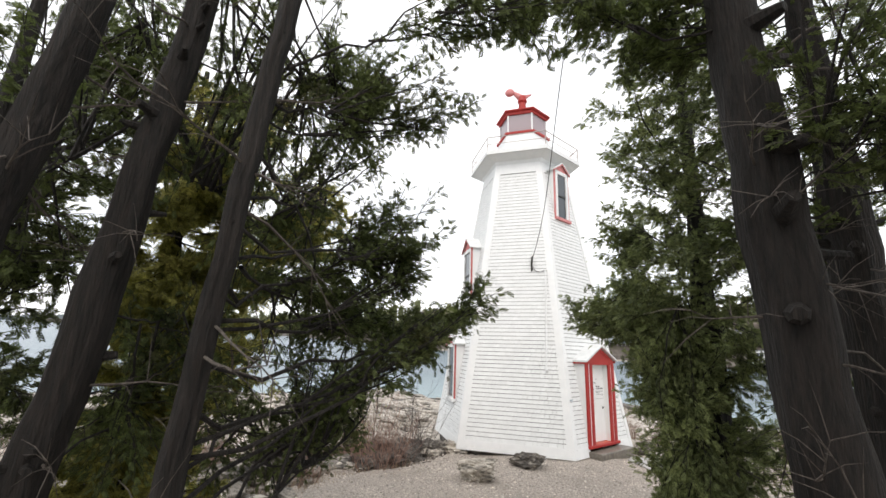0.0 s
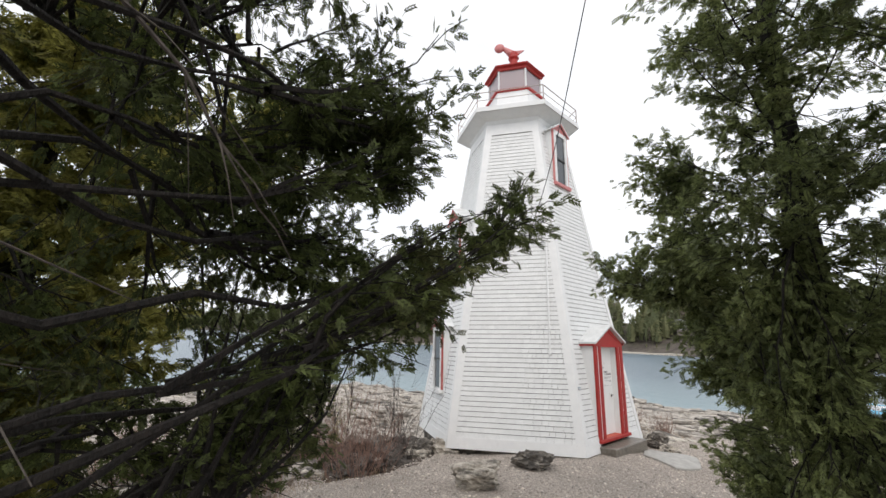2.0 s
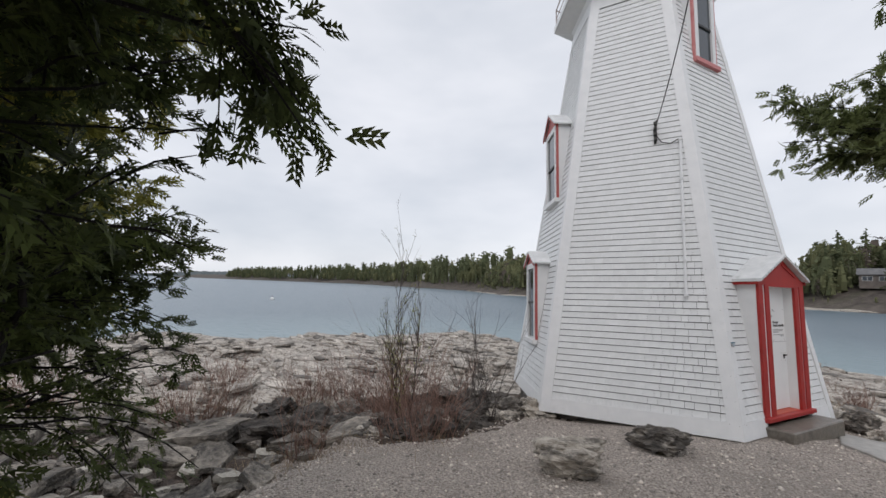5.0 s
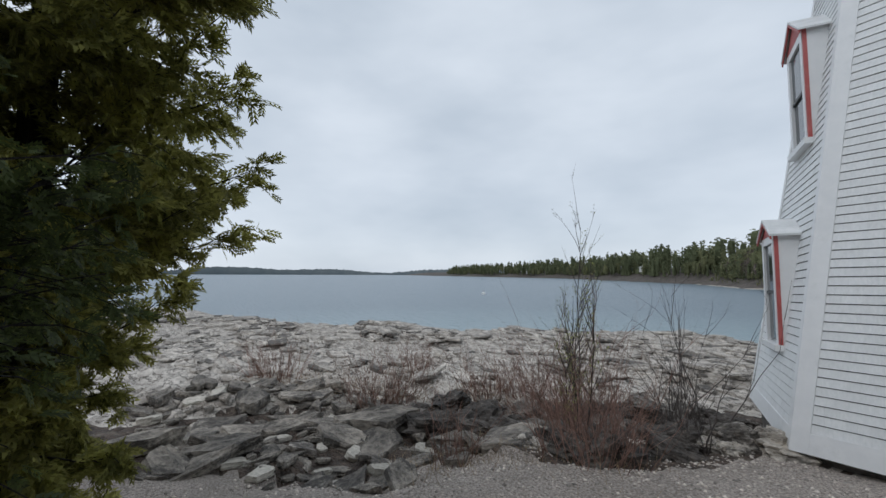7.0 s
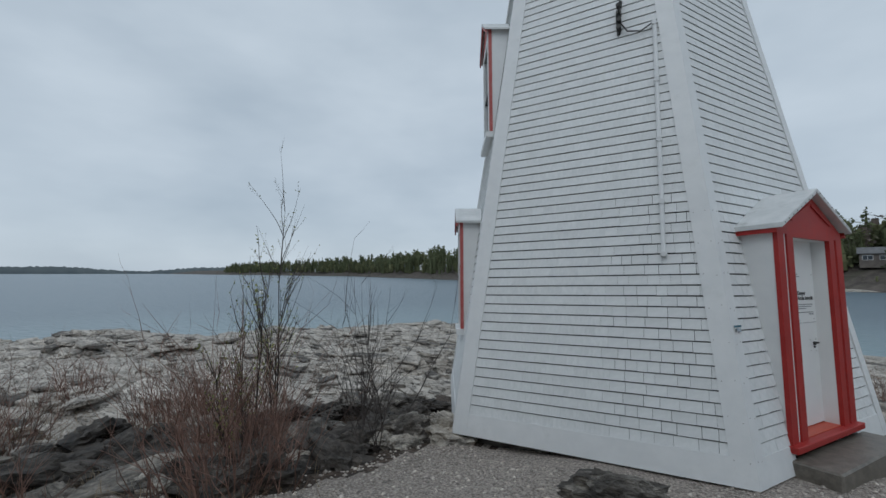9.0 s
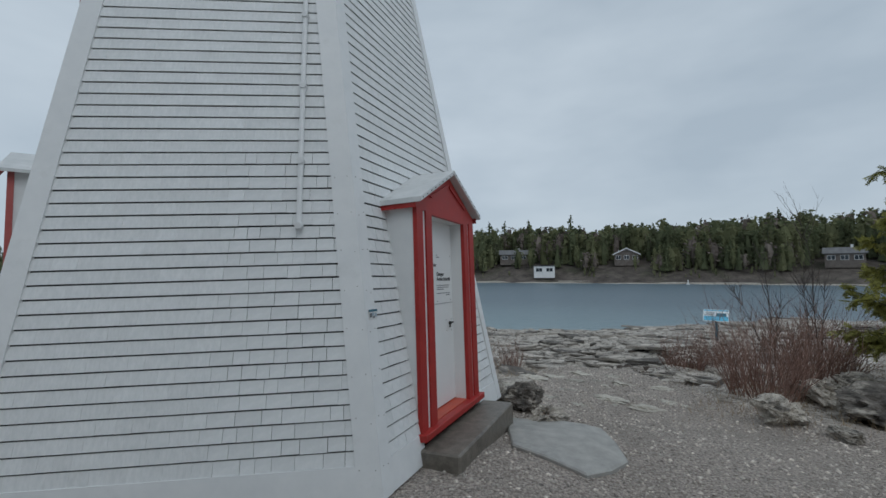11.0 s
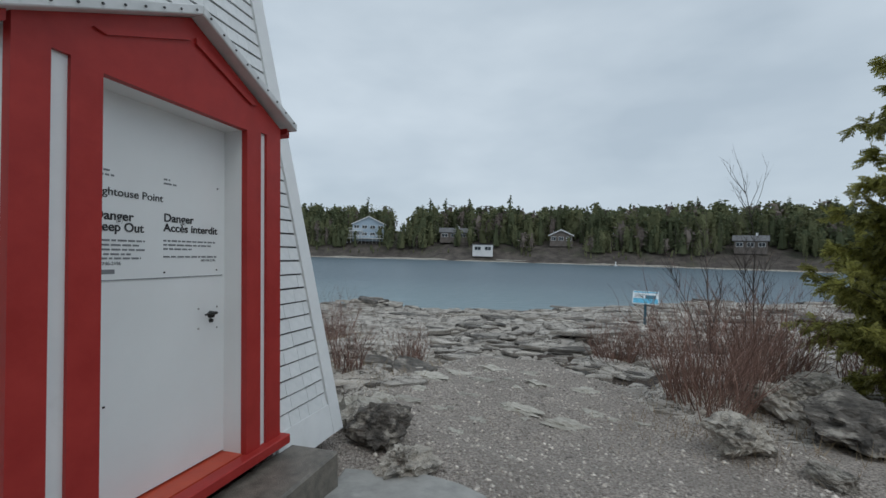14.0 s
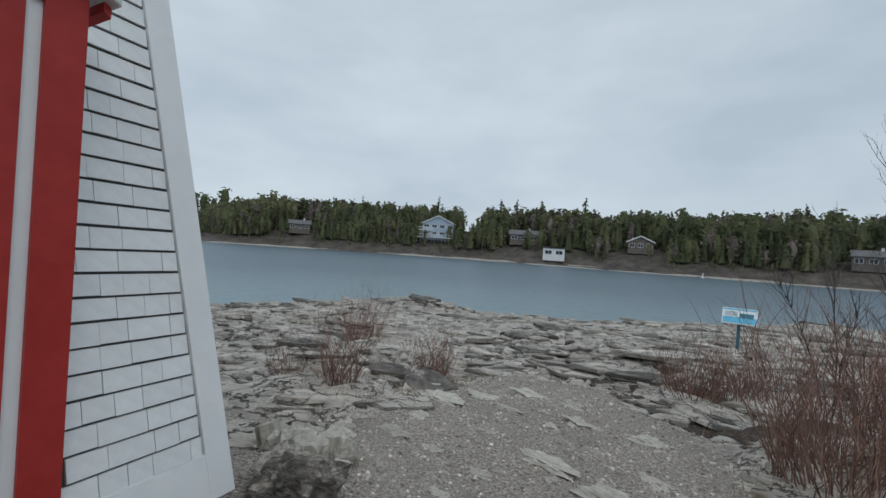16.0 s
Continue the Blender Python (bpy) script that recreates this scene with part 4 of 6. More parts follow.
LUMPS = [boulder_mesh("boulder", 10 + k, (LIME, DARKROCK, LIME, BLACKROCK, LIME, BLACKROCK)[k], 4, 0.24 + 0.03 * k) for k in range(6)]
PLATES = [slab_mesh("limestone_slab", 100 + k, (RUBBLE, RUBBLE, DARKROCK, PALE, RUBBLE, RUBBLE)[k]) for k in range(6)]
rk = random.Random(3)
# two pitted boulders on the gravel before the tower
set_rock("boulder", LUMPS[0], -0.33, -4.72, 0.74, 20, "pitted grey limestone boulder lying on the gravel", "boulder", wide=(1.3, 0.8, 0.56))
set_rock("boulder", LUMPS[1], 0.44, -3.32, 0.74, 10, "dark pitted boulder on gravel before the tower", "boulder", wide=(1.25, 0.8, 0.48))
# by the corner of the tower past the door
for k, (x, y, s, w) in enumerate(((3.17, 0.10, 0.66, (1.0, 0.8, 0.62)), (3.31, -0.50, 0.46, (1.1, 0.8, 0.55)), (2.98, 0.42, 0.42, (1, 1, 0.6)), (2.80, 0.98, 0.36, (1, 0.8, 0.5)), (3.12, 1.15, 0.34, (1, 0.8, 0.5)))):
    set_rock("boulder", LUMPS[(2 * k + 1) % 6 if k < 1 else (2 * k + 2) % 6], x, y, s, 40 * k, "rough dark limestone block beside the tower corner", "boulder", "blocks by the tower corner", wide=w)
for k in range(22):
    f = rk.random()
    x, y = 2.62 + 0.5 * f + rk.uniform(-0.06, 0.30), 1.45 - 0.95 * f + rk.uniform(-0.1, 0.25)
    set_rock("limestone_slab", PLATES[3], x, y, rk.uniform(0.2, 0.4), rk.uniform(0, 360), "broken pale limestone piece beside the tower corner", "rock slab", "broken pieces", sink=-0.01, tilt=(rk.gauss(0, 14), rk.gauss(0, 14)), wide=(1, 1, 2.0))
# under the cedar
for k, (x, y, s, w) in enumerate(((6.42, -0.42, 0.66, (1.15, 0.8, 0.62)), (8.0, 0.5, 0.82, (1.25, 0.9, 0.62)), (7.9, -0.42, 0.86, (1.3, 0.9, 0.75)), (8.7, -1.3, 0.9, (1, 1, 0.7)), (6.7, -1.0, 0.36, (1.2, 0.8, 0.5)), (8.7, 0.5, 0.7, (1.2, 0.8, 0.6)))):
    set_rock("boulder", LUMPS[(2, 4, 1, 3, 0, 2)[k]], x, y, s, 65 * k + 10, "large weathered limestone boulder at the foot of a cedar", "boulder", "boulders under the cedar", wide=w)
# tumbled slabs on the drop between the yard and the shelf
placed = []
placed.append((-5.75, -5.75, 1.35))
set_rock("limestone_slab", PLATES[1], -5.75, -5.75, 1.35, 58, "long dark-sided limestone slab lying over rubble", "rock slab", "rubble slabs", sink=-0.06, tilt=(4, -5), wide=(1.25, 0.7, 1.0))
for _ in range(4000):
    x, y = rk.uniform(-9.8, -3.4), rk.uniform(-9.0, -4.3)
    s = rk.choice((0.25, 0.3, 0.4, 0.55, 0.7, 0.9)) * rk.uniform(0.85, 1.15)
    g = float(inside_gravel(np.array([x]), np.array([y]))[0])
    if g > -0.12 or g < -5.2 or any(math.hypot(x - a, y - b) < 0.26 * (s + c) for a, b, c in placed):
        continue
    placed.append((x, y, s))
    set_rock("limestone_slab", PLATES[rk.choice((0, 0, 1, 1, 2, 4, 4, 5, 5, 2, 3))], x, y, s, rk.uniform(0, 360), "tumbled grey limestone slab among rubble", "rock slab", "rubble slabs", sink=0.0,
             tilt=(rk.gauss(0, 8), rk.gauss(0, 8)), wide=(1.35, 0.9, rk.uniform(0.55, 1.05)))
    if len(placed) > 230:
        break
# dark blocks along the yard's edge beside the tower
for k in range(16):
    f = k / 15
    x, y = -3.35 + 1.75 * f + rk.uniform(-0.2, 0.1), -4.9 + 2.5 * f + rk.uniform(-0.1, 0.25)
    set_rock("boulder", LUMPS[(k * 5 + 1) % 6], x, y, rk.uniform(0.4, 0.75), rk.uniform(0, 360), "dark limestone block along the gravel edge", "boulder", "edge blocks", sink=0.12, wide=(1.2, 0.9, 0.6))
strewn = []
while len(strewn) < 60:
    x, y, s = rk.uniform(-6.0, -1.7), rk.uniform(-4.9, 0.6), rk.uniform(0.4, 1.05)
    g = float(inside_gravel(np.array([x]), np.array([y]))[0])
    if g > -0.3 or g < -3.4 or math.hypot(x, y) < 3.0 or any(math.hypot(x - a, y - b) < 0.3 * (s + c) for a, b, c in strewn):
        continue
    strewn.append((x, y, s))
    set_rock("boulder", LUMPS[(5, 3, 5, 1)[len(strewn) % 4]], x, y, s, rk.uniform(0, 360), "dark weathered block half sunk in leaf litter", "boulder", "edge blocks", sink=0.14 * s, tilt=(rk.gauss(0, 8), rk.gauss(0, 8)), wide=(1.35, 0.95, 0.5))
# pale flat stones bedded in the yard, their ragged backs just out of the gravel
BEDDED = [boulder_mesh("flat_stone", 500 + k, PALE, 3, 0.5) for k in range(7)]
spots = [(5.05, 1.45, 0.75, 0.5), (5.46, 0.84, 0.8, 0.55), (4.41, 1.22, 0.34, 0.7), (5.75, 2.35, 0.6, 0.8), (5.9, 1.15, 0.5, 0.5), (4.6, 2.05, 0.42, 0.4), (3.9, 2.3, 0.5, 0.6), (5.0, 2.75, 0.5, 0.5), (6.35, 1.9, 0.55, 0.7),
         (4.85, 3.3, 0.8, 0.6), (5.5, 3.5, 0.9, 0.6), (4.0, 0.75, 0.3, 0.8), (4.3, -0.1, 0.2, 0.8), (5.9, 2.95, 0.6, 0.6), (4.2, 3.05, 0.8, 0.7), (3.65, 1.75, 0.55, 0.6), (6.2, 0.55, 0.3, 0.7)]
for x, y, s, w in spots[:11]:
    for _ in range(2):
        f = rk.uniform(-1, 1)
        spots.append((x + 0.55 * f + rk.gauss(0, 0.1), y - 0.5 * f + rk.gauss(0, 0.1), rk.uniform(0.12, 0.34), rk.uniform(0.5, 0.9)))
for k, (x, y, s, w) in enumerate(spots):
    s *= 0.62
    set_rock("flat_stone", BEDDED[k * 5 % 7], x, y, s, rk.uniform(-70, -15), "pale flat limestone stone bedded in gravel", "stone", "flat stones", sink=0.1 * s, tilt=(rk.gauss(0, 3), rk.gauss(0, 3)), wide=(1.3, w * 1.1, 0.2))



def merged(name, meshes, places, mats, label, category):
    """Many small pieces as one piece of stuff."""
    V, Fc, Mi, n = [], [], [], 0
    cache = []
    for me in meshes:
        co = np.empty(len(me.vertices) * 3)
        me.vertices.foreach_get("co", co)
        cache.append((co.reshape(-1, 3), [tuple(p.vertices) for p in me.polygons]))
    for k, m, mi in places:
        co, fs = cache[k]
        m = np.array(m)
        V.append(co @ m[:3, :3].T + m[:3, 3])
        Fc += [tuple(i + n for i in f) for f in fs]
        Mi += [mi] * len(fs)
        n += len(co)
    me = bpy.data.meshes.new(name)
    me.from_pydata(np.concatenate(V).tolist(), [], Fc)
    for m in mats:
        me.materials.append(m)
    me.polygons.foreach_set("material_index", np.array(Mi, np.int32))
    return tagged(new(name, me), label, category, kind="stuff")


def flake_mesh(name, seed):
    """A thin bed of rock with an angular outline, flat on top, one unit thick."""
    r = random.Random(seed)
    n = r.randint(5, 8)
    bm = bmesh.new()
    angles = sorted(2 * math.pi * (k + r.uniform(-0.38, 0.38)) / n for k in range(n))
    rim = [(0.5 * r.uniform(0.55, 1.1) * math.cos(a), 0.36 * r.uniform(0.55, 1.15) * math.sin(a)) for a in angles]
    low = [bm.verts.new((x * 1.03, y * 1.03, -0.6)) for x, y in rim]
    mid = [bm.verts.new((x * r.uniform(0.96, 1.04), y * r.uniform(0.96, 1.04), 0.3)) for x, y in rim]
    top = [bm.verts.new((x * 0.93, y * 0.93, 0.5 + r.uniform(-0.08, 0.08))) for x, y in rim]
    for i in range(n):
        j = (i + 1) % n
        bm.faces.new((low[i], low[j], mid[j], mid[i])), bm.faces.new((mid[i], mid[j], top[j], top[i]))
    bm.faces.new(top)
    me = bpy.data.meshes.new(name)
    bm.to_mesh(me)
    bm.free()
    return me


def shelf_plates():
    r, nr = random.Random(12), np.random.RandomState(12)
    meshes = [flake_mesh("plate", 300 + k) for k in range(14)]
    pieces = [[me.copy() for me in meshes] for _ in range(2)]
    n = 26000
    a, d = np.radians(nr.uniform(15, 205, n)), 34 * nr.rand(n) ** 0.62
    x, y = d * np.cos(a), d * np.sin(a) - 2
    g = inside_gravel(x, y)
    beds = rough_noise(x * 0.35, y * 0.5, 91, 3)
    keep = (np.hypot(x, y) > 3.3) & (g < 0.1) & ~((x < -3.4) & (y < -4.3) & (x > -9.8)) & (d < np.interp(np.degrees(np.arctan2(y + 2, x)), SHORE_AZ, SHORE_R) + 0.4) & (beds > -0.15) & ~((g > -3.3) & (x < -1.2) & (x > -6) & (y < 0.6))
    x, y, d, beds = x[keep][:5200], y[keep][:5200], d[keep][:5200], beds[keep][:5200]
    places, singles = [], 0
    for px, py, pz, pd in zip(x, y, terrain(x, y), d):
        s = r.uniform(0.14, 0.5) * (0.75 + pd / 16) * r.choice((0.6, 0.8, 1, 1.9))
        thick = r.uniform(0.025, 0.075) * (0.8 + pd / 25)
        m = Matrix.Translation((px, py, pz + thick * r.uniform(-0.3, 0.35))) @ Euler((radians(r.gauss(0, 2.5)), radians(r.gauss(0, 2.5)), radians(r.gauss(-20, 28)))).to_matrix().to_4x4() @ Matrix.Diagonal((s * 1.6, s * 0.95, thick, 1))
        k, dark = r.randrange(14), r.choice((0, 0, 0, 0, 0, 1))
        if singles < 300 and s > 0.16 and ((1.5 < px < 9 and 2 < py < 8) or (-8 < px < -2 and -4.5 < py < 2)):
            singles += 1
            if not pieces[dark][k].materials:
                pieces[dark][k].materials.append((SHELF_PIECE, DARKROCK)[dark])
            ob = new("plate", pieces[dark][k])
            ob.parent, ob.matrix_basis = ground, m
            continue
        places.append((k, m, dark))
    merged("shelf_plates", meshes, places, (SHELF_PLATE, DARKROCK), "weathered limestone plates breaking up the shore shelf", "rock")


PLATE_LOOK = dict(stain=(0.10, 0.088, 0.075), stain_scale=1.7, stain_at=(0.5, 0.6), stain_mix=0.6, stretch=(0.9, 1.4, 2), crack=(2.6, 0.04, (0.12, 0.102, 0.086)))
SHELF_PLATE = material("shelf_plate_stone", (0.36, 0.32, 0.27), (0.72, 0.66, 0.59), 3.4, 0.85, 1.0, 16, 0.04, island=0.25, **PLATE_LOOK)
SHELF_PIECE = material("shelf_plate_piece", (0.36, 0.32, 0.27), (0.72, 0.66, 0.59), 3.4, 0.85, 1.0, 16, 0.04, spread=0.25, **PLATE_LOOK)
shelf_plates()


def pebbles():
    r = np.random.RandomState(5)
    n = 38000
    x, y = r.uniform(-4.5, 7.2, n), r.uniform(-9.0, 5.0, n)
    keep = (inside_gravel(x, y) > -0.35) & (np.hypot(x, y) > 2.75)
    x, y = x[keep], y[keep]
    n = len(x)
    z = terrain(x, y)
    s = 0.009 + 0.020 * r.rand(n) ** 2.0 + 0.012 * (r.rand(n) > 0.985)
    base = np.array([(1, 0, 0), (0, 1, 0), (-1, 0, 0), (0, -1, 0), (0, 0, 0.62), (0, 0, -0.5)])
    v = base[None] * (s[:, None, None] * r.uniform(0.7, 1.3, (n, 6, 1)))
    a = r.uniform(0, 2 * np.pi, n)
    c, d = np.cos(a)[:, None], np.sin(a)[:, None]
    vx, vy = v[..., 0] * c - v[..., 1] * d, v[..., 0] * d + v[..., 1] * c
    co = np.stack([vx + x[:, None], vy + y[:, None], v[..., 2] + z[:, None] + 0.002], -1).reshape(-1, 3)
    tri = np.array([(0, 1, 4), (1, 2, 4), (2, 3, 4), (3, 0, 4), (1, 0, 5), (2, 1, 5), (3, 2, 5), (0, 3, 5)])
    fs = (tri[None] + 6 * np.arange(n)[:, None, None]).reshape(-1, 3)
    ob = raw_mesh("pebbles", co, fs, PEBBLE)
    tagged(ob, "loose grey and buff pebbles over the yard", "gravel", kind="stuff")


def raw_mesh(name, co, faces, mat, parent=None):
    me = bpy.data.meshes.new(name)
    k = faces.shape[1]
    me.vertices.add(len(co)), me.loops.add(faces.size), me.polygons.add(len(faces))
    me.vertices.foreach_set("co", np.ascontiguousarray(co, np.float32).ravel())
    me.loops.foreach_set("vertex_index", np.ascontiguousarray(faces, np.int32).ravel())
    me.polygons.foreach_set("loop_start", np.arange(0, faces.size, k))
    me.polygons.foreach_set("loop_total", np.full(len(faces), k))
    me.materials.append(mat)
    me.update(calc_edges=True)
    ob = new(name, me)
    if parent:
        ob.parent = parent
    return ob


pebbles()


# ---- cedars ----
def spray_template():
    """A flat cedar spray one unit long: a fan of forked, scale-leaved twigs."""
    tris = []

    def blade(p, d, length, width):
        d = np.array(d) / np.hypot(*d)
        nrm = np.array((-d[1], d[0]))
        p = np.array(p)
        tris.append([p - nrm * width * 0.7 + d * length * 0.1, p + d * length, p + nrm * width + d * length * 0.3])
    blade((0, 0), (1, 0.06), 0.95, 0.075)
    for k in range(8):
        side, ln = (1 if k % 2 else -1), 0.43 - 0.03 * abs(k - 3)
        blade((0.06 + 0.10 * k, 0), (0.76, side * 0.62), ln, 0.10)
    q = np.array(tris)
    z = -0.30 * q[..., 0] ** 2 - 0.30 * q[..., 1] ** 2
    return np.concatenate([q, z[..., None]], -1)


SPRAY = spray_template()


def sprays(name, pos, axis, size, seed, mat, parent):
    r = np.random.RandomState(seed)
    n = len(pos)
    axis = axis / np.linalg.norm(axis, axis=1, keepdims=True)
    up = np.array((0, 0, 0.8)) + r.normal(0, 0.7, (n, 3))
    side = np.cross(up, axis)
    side /= np.linalg.norm(side, axis=1, keepdims=True)
    nor = np.cross(axis, side)
    t = SPRAY.reshape(-1, 3)
    co = pos[:, None] + size[:, None, None] * (t[None, :, :1] * axis[:, None] + t[None, :, 1:2] * side[:, None] + t[None, :, 2:] * nor[:, None])
    m = len(t)
    faces = np.arange(m * n).reshape(-1, 3)
    return raw_mesh(name, co.reshape(-1, 3), faces, mat, parent)


def trunk_mesh(points, radii, seed):
    """A fluted, knotted stem."""
    r = random.Random(seed)
    path, rad = [], []
    for i in range(len(points) - 1):
        a, b = Vector(points[i]), Vector(points[i + 1])
        steps = max(3, int((b - a).length / 0.22))
        for k in range(steps):
            f = k / steps
            path.append(a.lerp(b, f) + Vector((r.uniform(-0.012, 0.012), r.uniform(-0.012, 0.012), 0)))
            rad.append(radii[i] + (radii[i + 1] - radii[i]) * f)
    path.append(Vector(points[-1])), rad.append(radii[-1])
    bm = tube(path, rad, 24)
    off = r.uniform(0, 40)
    ax = Vector(points[0])
    for v in bm.verts:
        near = min(path, key=lambda p: abs(p.z - v.co.z))
        d = Vector((v.co.x - near.x, v.co.y - near.y, 0))
        if d.length < 1e-4:
            continue
        a = math.atan2(d.y, d.x)
        ridge = noise.noise(Vector((math.cos(a) * 2.6 + off, math.sin(a) * 2.6, v.co.z * 0.5))) * 0.28 + noise.noise(Vector((math.cos(a) * 6 + off, math.sin(a) * 6, v.co.z * 1.1))) * 0.20
        flare = 0.45 * math.exp(-max(0, v.co.z - ax.z) / 0.25)
        v.co += d * (ridge + flare)
    return bm


def cedar(trunk_points, radii, crowns, seed, label, size=(0.06, 0.115), pads=8, per_pad=11, dead=0, mat=None, first=0.35):
    """A white cedar: stem, limbs towards tips spread through the crown's lobes (centre, radii, count), flat drooping sprays along them."""
    mat = mat or CEDAR
    r, nr = random.Random(seed), np.random.RandomState(seed)
    base = Vector(trunk_points[0])
    tree = thing("cedar_tree", Matrix.Translation(base), label, "tree", "cedars round the yard")
    local = [Vector(p) - base for p in trunk_points]
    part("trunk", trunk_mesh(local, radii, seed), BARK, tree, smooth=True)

    def stem_at(z):
        for a, b in zip(local, local[1:]):
            if a.z <= z <= b.z:
                return a.lerp(b, (z - a.z) / (b.z - a.z))
        return local[-1].copy() if z > local[-1].z else local[0].copy()
    for _ in range(14 if dead > 10 else 0):
        c, a = stem_at(r.uniform(0.5, 4.5)), r.uniform(0, 6.283)
        d = Vector((math.cos(a), math.sin(a), r.uniform(-0.1, 0.35)))
        w = radii[0] * r.uniform(0.12, 0.24)
        part("branch_stub", tube([c + d * radii[0] * 0.5, c + d * radii[0] * 1.0, c + d * radii[0] * r.uniform(1.15, 1.6)], [w * 1.5, w, w * 0.7], 7), BARK, tree)
    P, A, S = [], [], []
    curve = lambda p, m, q, s: p * (1 - s) ** 2 + m * 2 * s * (1 - s) + q * s * s
    for cx, cy, cz, rx, ry, rz, count in crowns:
        heart = Vector((cx, cy, cz)) - base
        away = math.hypot(heart.x - stem_at(heart.z).x, heart.y - stem_at(heart.z).y)
        mains = []
        if away > 0.8:
            for _ in range(max(1, count // 10)):
                q = heart + Vector((rx * r.uniform(-0.5, 0.5), ry * r.uniform(-0.5, 0.5), rz * r.uniform(-0.7, 0.7)))
                p = stem_at(max(0.3, min(local[-1].z, q.z - 0.2 * away + r.gauss(0, 0.3))))
                m = p.lerp(q, 0.5) + Vector((r.gauss(0, 0.15), r.gauss(0, 0.15), r.uniform(-0.3, 0.05)))
                mains.append((p, m, q))
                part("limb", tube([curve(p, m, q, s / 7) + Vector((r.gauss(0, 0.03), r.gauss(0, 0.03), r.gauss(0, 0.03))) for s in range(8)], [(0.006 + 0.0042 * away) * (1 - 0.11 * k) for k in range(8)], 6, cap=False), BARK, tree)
        for _ in range(count):
            u = Vector((r.gauss(0, 1), r.gauss(0, 1), r.gauss(0, 1))).normalized() * r.uniform(0.25, 1.0) ** 0.5
            tip = heart + Vector((rx * u.x, ry * u.y, rz * u.z))
            axis = stem_at(tip.z)
            flat = math.hypot(tip.x - axis.x, tip.y - axis.y)
            if mains:
                start = curve(*r.choice(mains), r.uniform(0.4, 0.97))
            else:
                start = stem_at(max(0.25, min(local[-1].z, tip.z - 0.15 * flat + r.gauss(0, 0.2 + 0.2 * flat))))
            reach = (tip - start).length
            mid = start.lerp(tip, 0.5) + Vector((r.gauss(0, 0.12 * reach), r.gauss(0, 0.12 * reach), -0.10 * reach + r.gauss(0, 0.06 * reach)))
            near = 0.12 if mains else first
            at = lambda s: start * (1 - s) ** 2 + mid * 2 * s * (1 - s) + tip * s * s
            w = 0.005 + 0.0055 * reach
            bm = tube([at(s) + Vector((r.gauss(0, 0.012), r.gauss(0, 0.012), r.gauss(0, 0.012))) for s in (0, 0.2, 0.4, 0.6, 0.8, 1.0)], [w * (1 - 0.16 * k) for k in range(6)], 4, cap=False)
            out = (tip - mid).normalized()
            for k in range(pads):
                s = near + (1 - near) * (k + r.random()) / pads
                c = at(s)
                d = Matrix.Rotation(r.choice((-1, 1)) * r.uniform(0.2, 1.3), 3, "Z") @ out
                far = r.uniform(0.12, 0.40) * (1.15 - 0.5 * s) * min(1.5, 0.6 + 0.5 * reach)
                e = c + d * far + Vector((0, 0, -r.uniform(0.1, 0.75) * far))
                tube([c, c.lerp(e, 0.5) + Vector((0, 0, 0.02)), e], [0.004, 0.003, 0.0015], 3, bm, cap=False)
                q = nr.rand(per_pad, 1)
                P.append(np.array(c) * (1 - q) + np.array(e) * q + nr.normal(0, 0.028, (per_pad, 3)))
                A.append(np.array(d) + nr.normal(0, 0.6, (per_pad, 3)) + np.array((0, 0, -0.45)))
                S.append(nr.uniform(size[0], size[1], per_pad))
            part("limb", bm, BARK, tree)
    for _ in range(dead):
        z = r.uniform(0.9, min(4.5, local[-1].z * 0.7))
        a = r.uniform(0, 2 * math.pi)
        ln = r.uniform(0.4, 1.15)
        p, bm = [stem_at(z)], bmesh.new()
        d = Vector((math.cos(a), math.sin(a), r.uniform(-0.25, 0.25)))
        for k in range(5):
            d = (d + Vector((r.gauss(0, 0.25), r.gauss(0, 0.25), r.gauss(0, 0.2)))).normalized()
            p.append(p[-1] + d * ln / 5)
            if k > 0:
                for _ in range(2):
                    e = (d + Vector((r.gauss(0, 0.7), r.gauss(0, 0.7), r.gauss(0, 0.5)))).normalized() * r.uniform(0.15, 0.45)
                    tube([p[-1], p[-1] + e * 0.5 + Vector((0, 0, 0.02)), p[-1] + e], [0.004, 0.0028, 0.001], 3, bm, cap=False)
        tube(p, [0.012 - 0.002 * k for k in range(6)], 5, bm, cap=False)
        part("dead_branch", bm, DEADWOOD, tree)
    tagged(sprays("foliage", np.concatenate(P), np.concatenate(A), np.concatenate(S), seed, mat, tree), kind="stuff")
    return tree


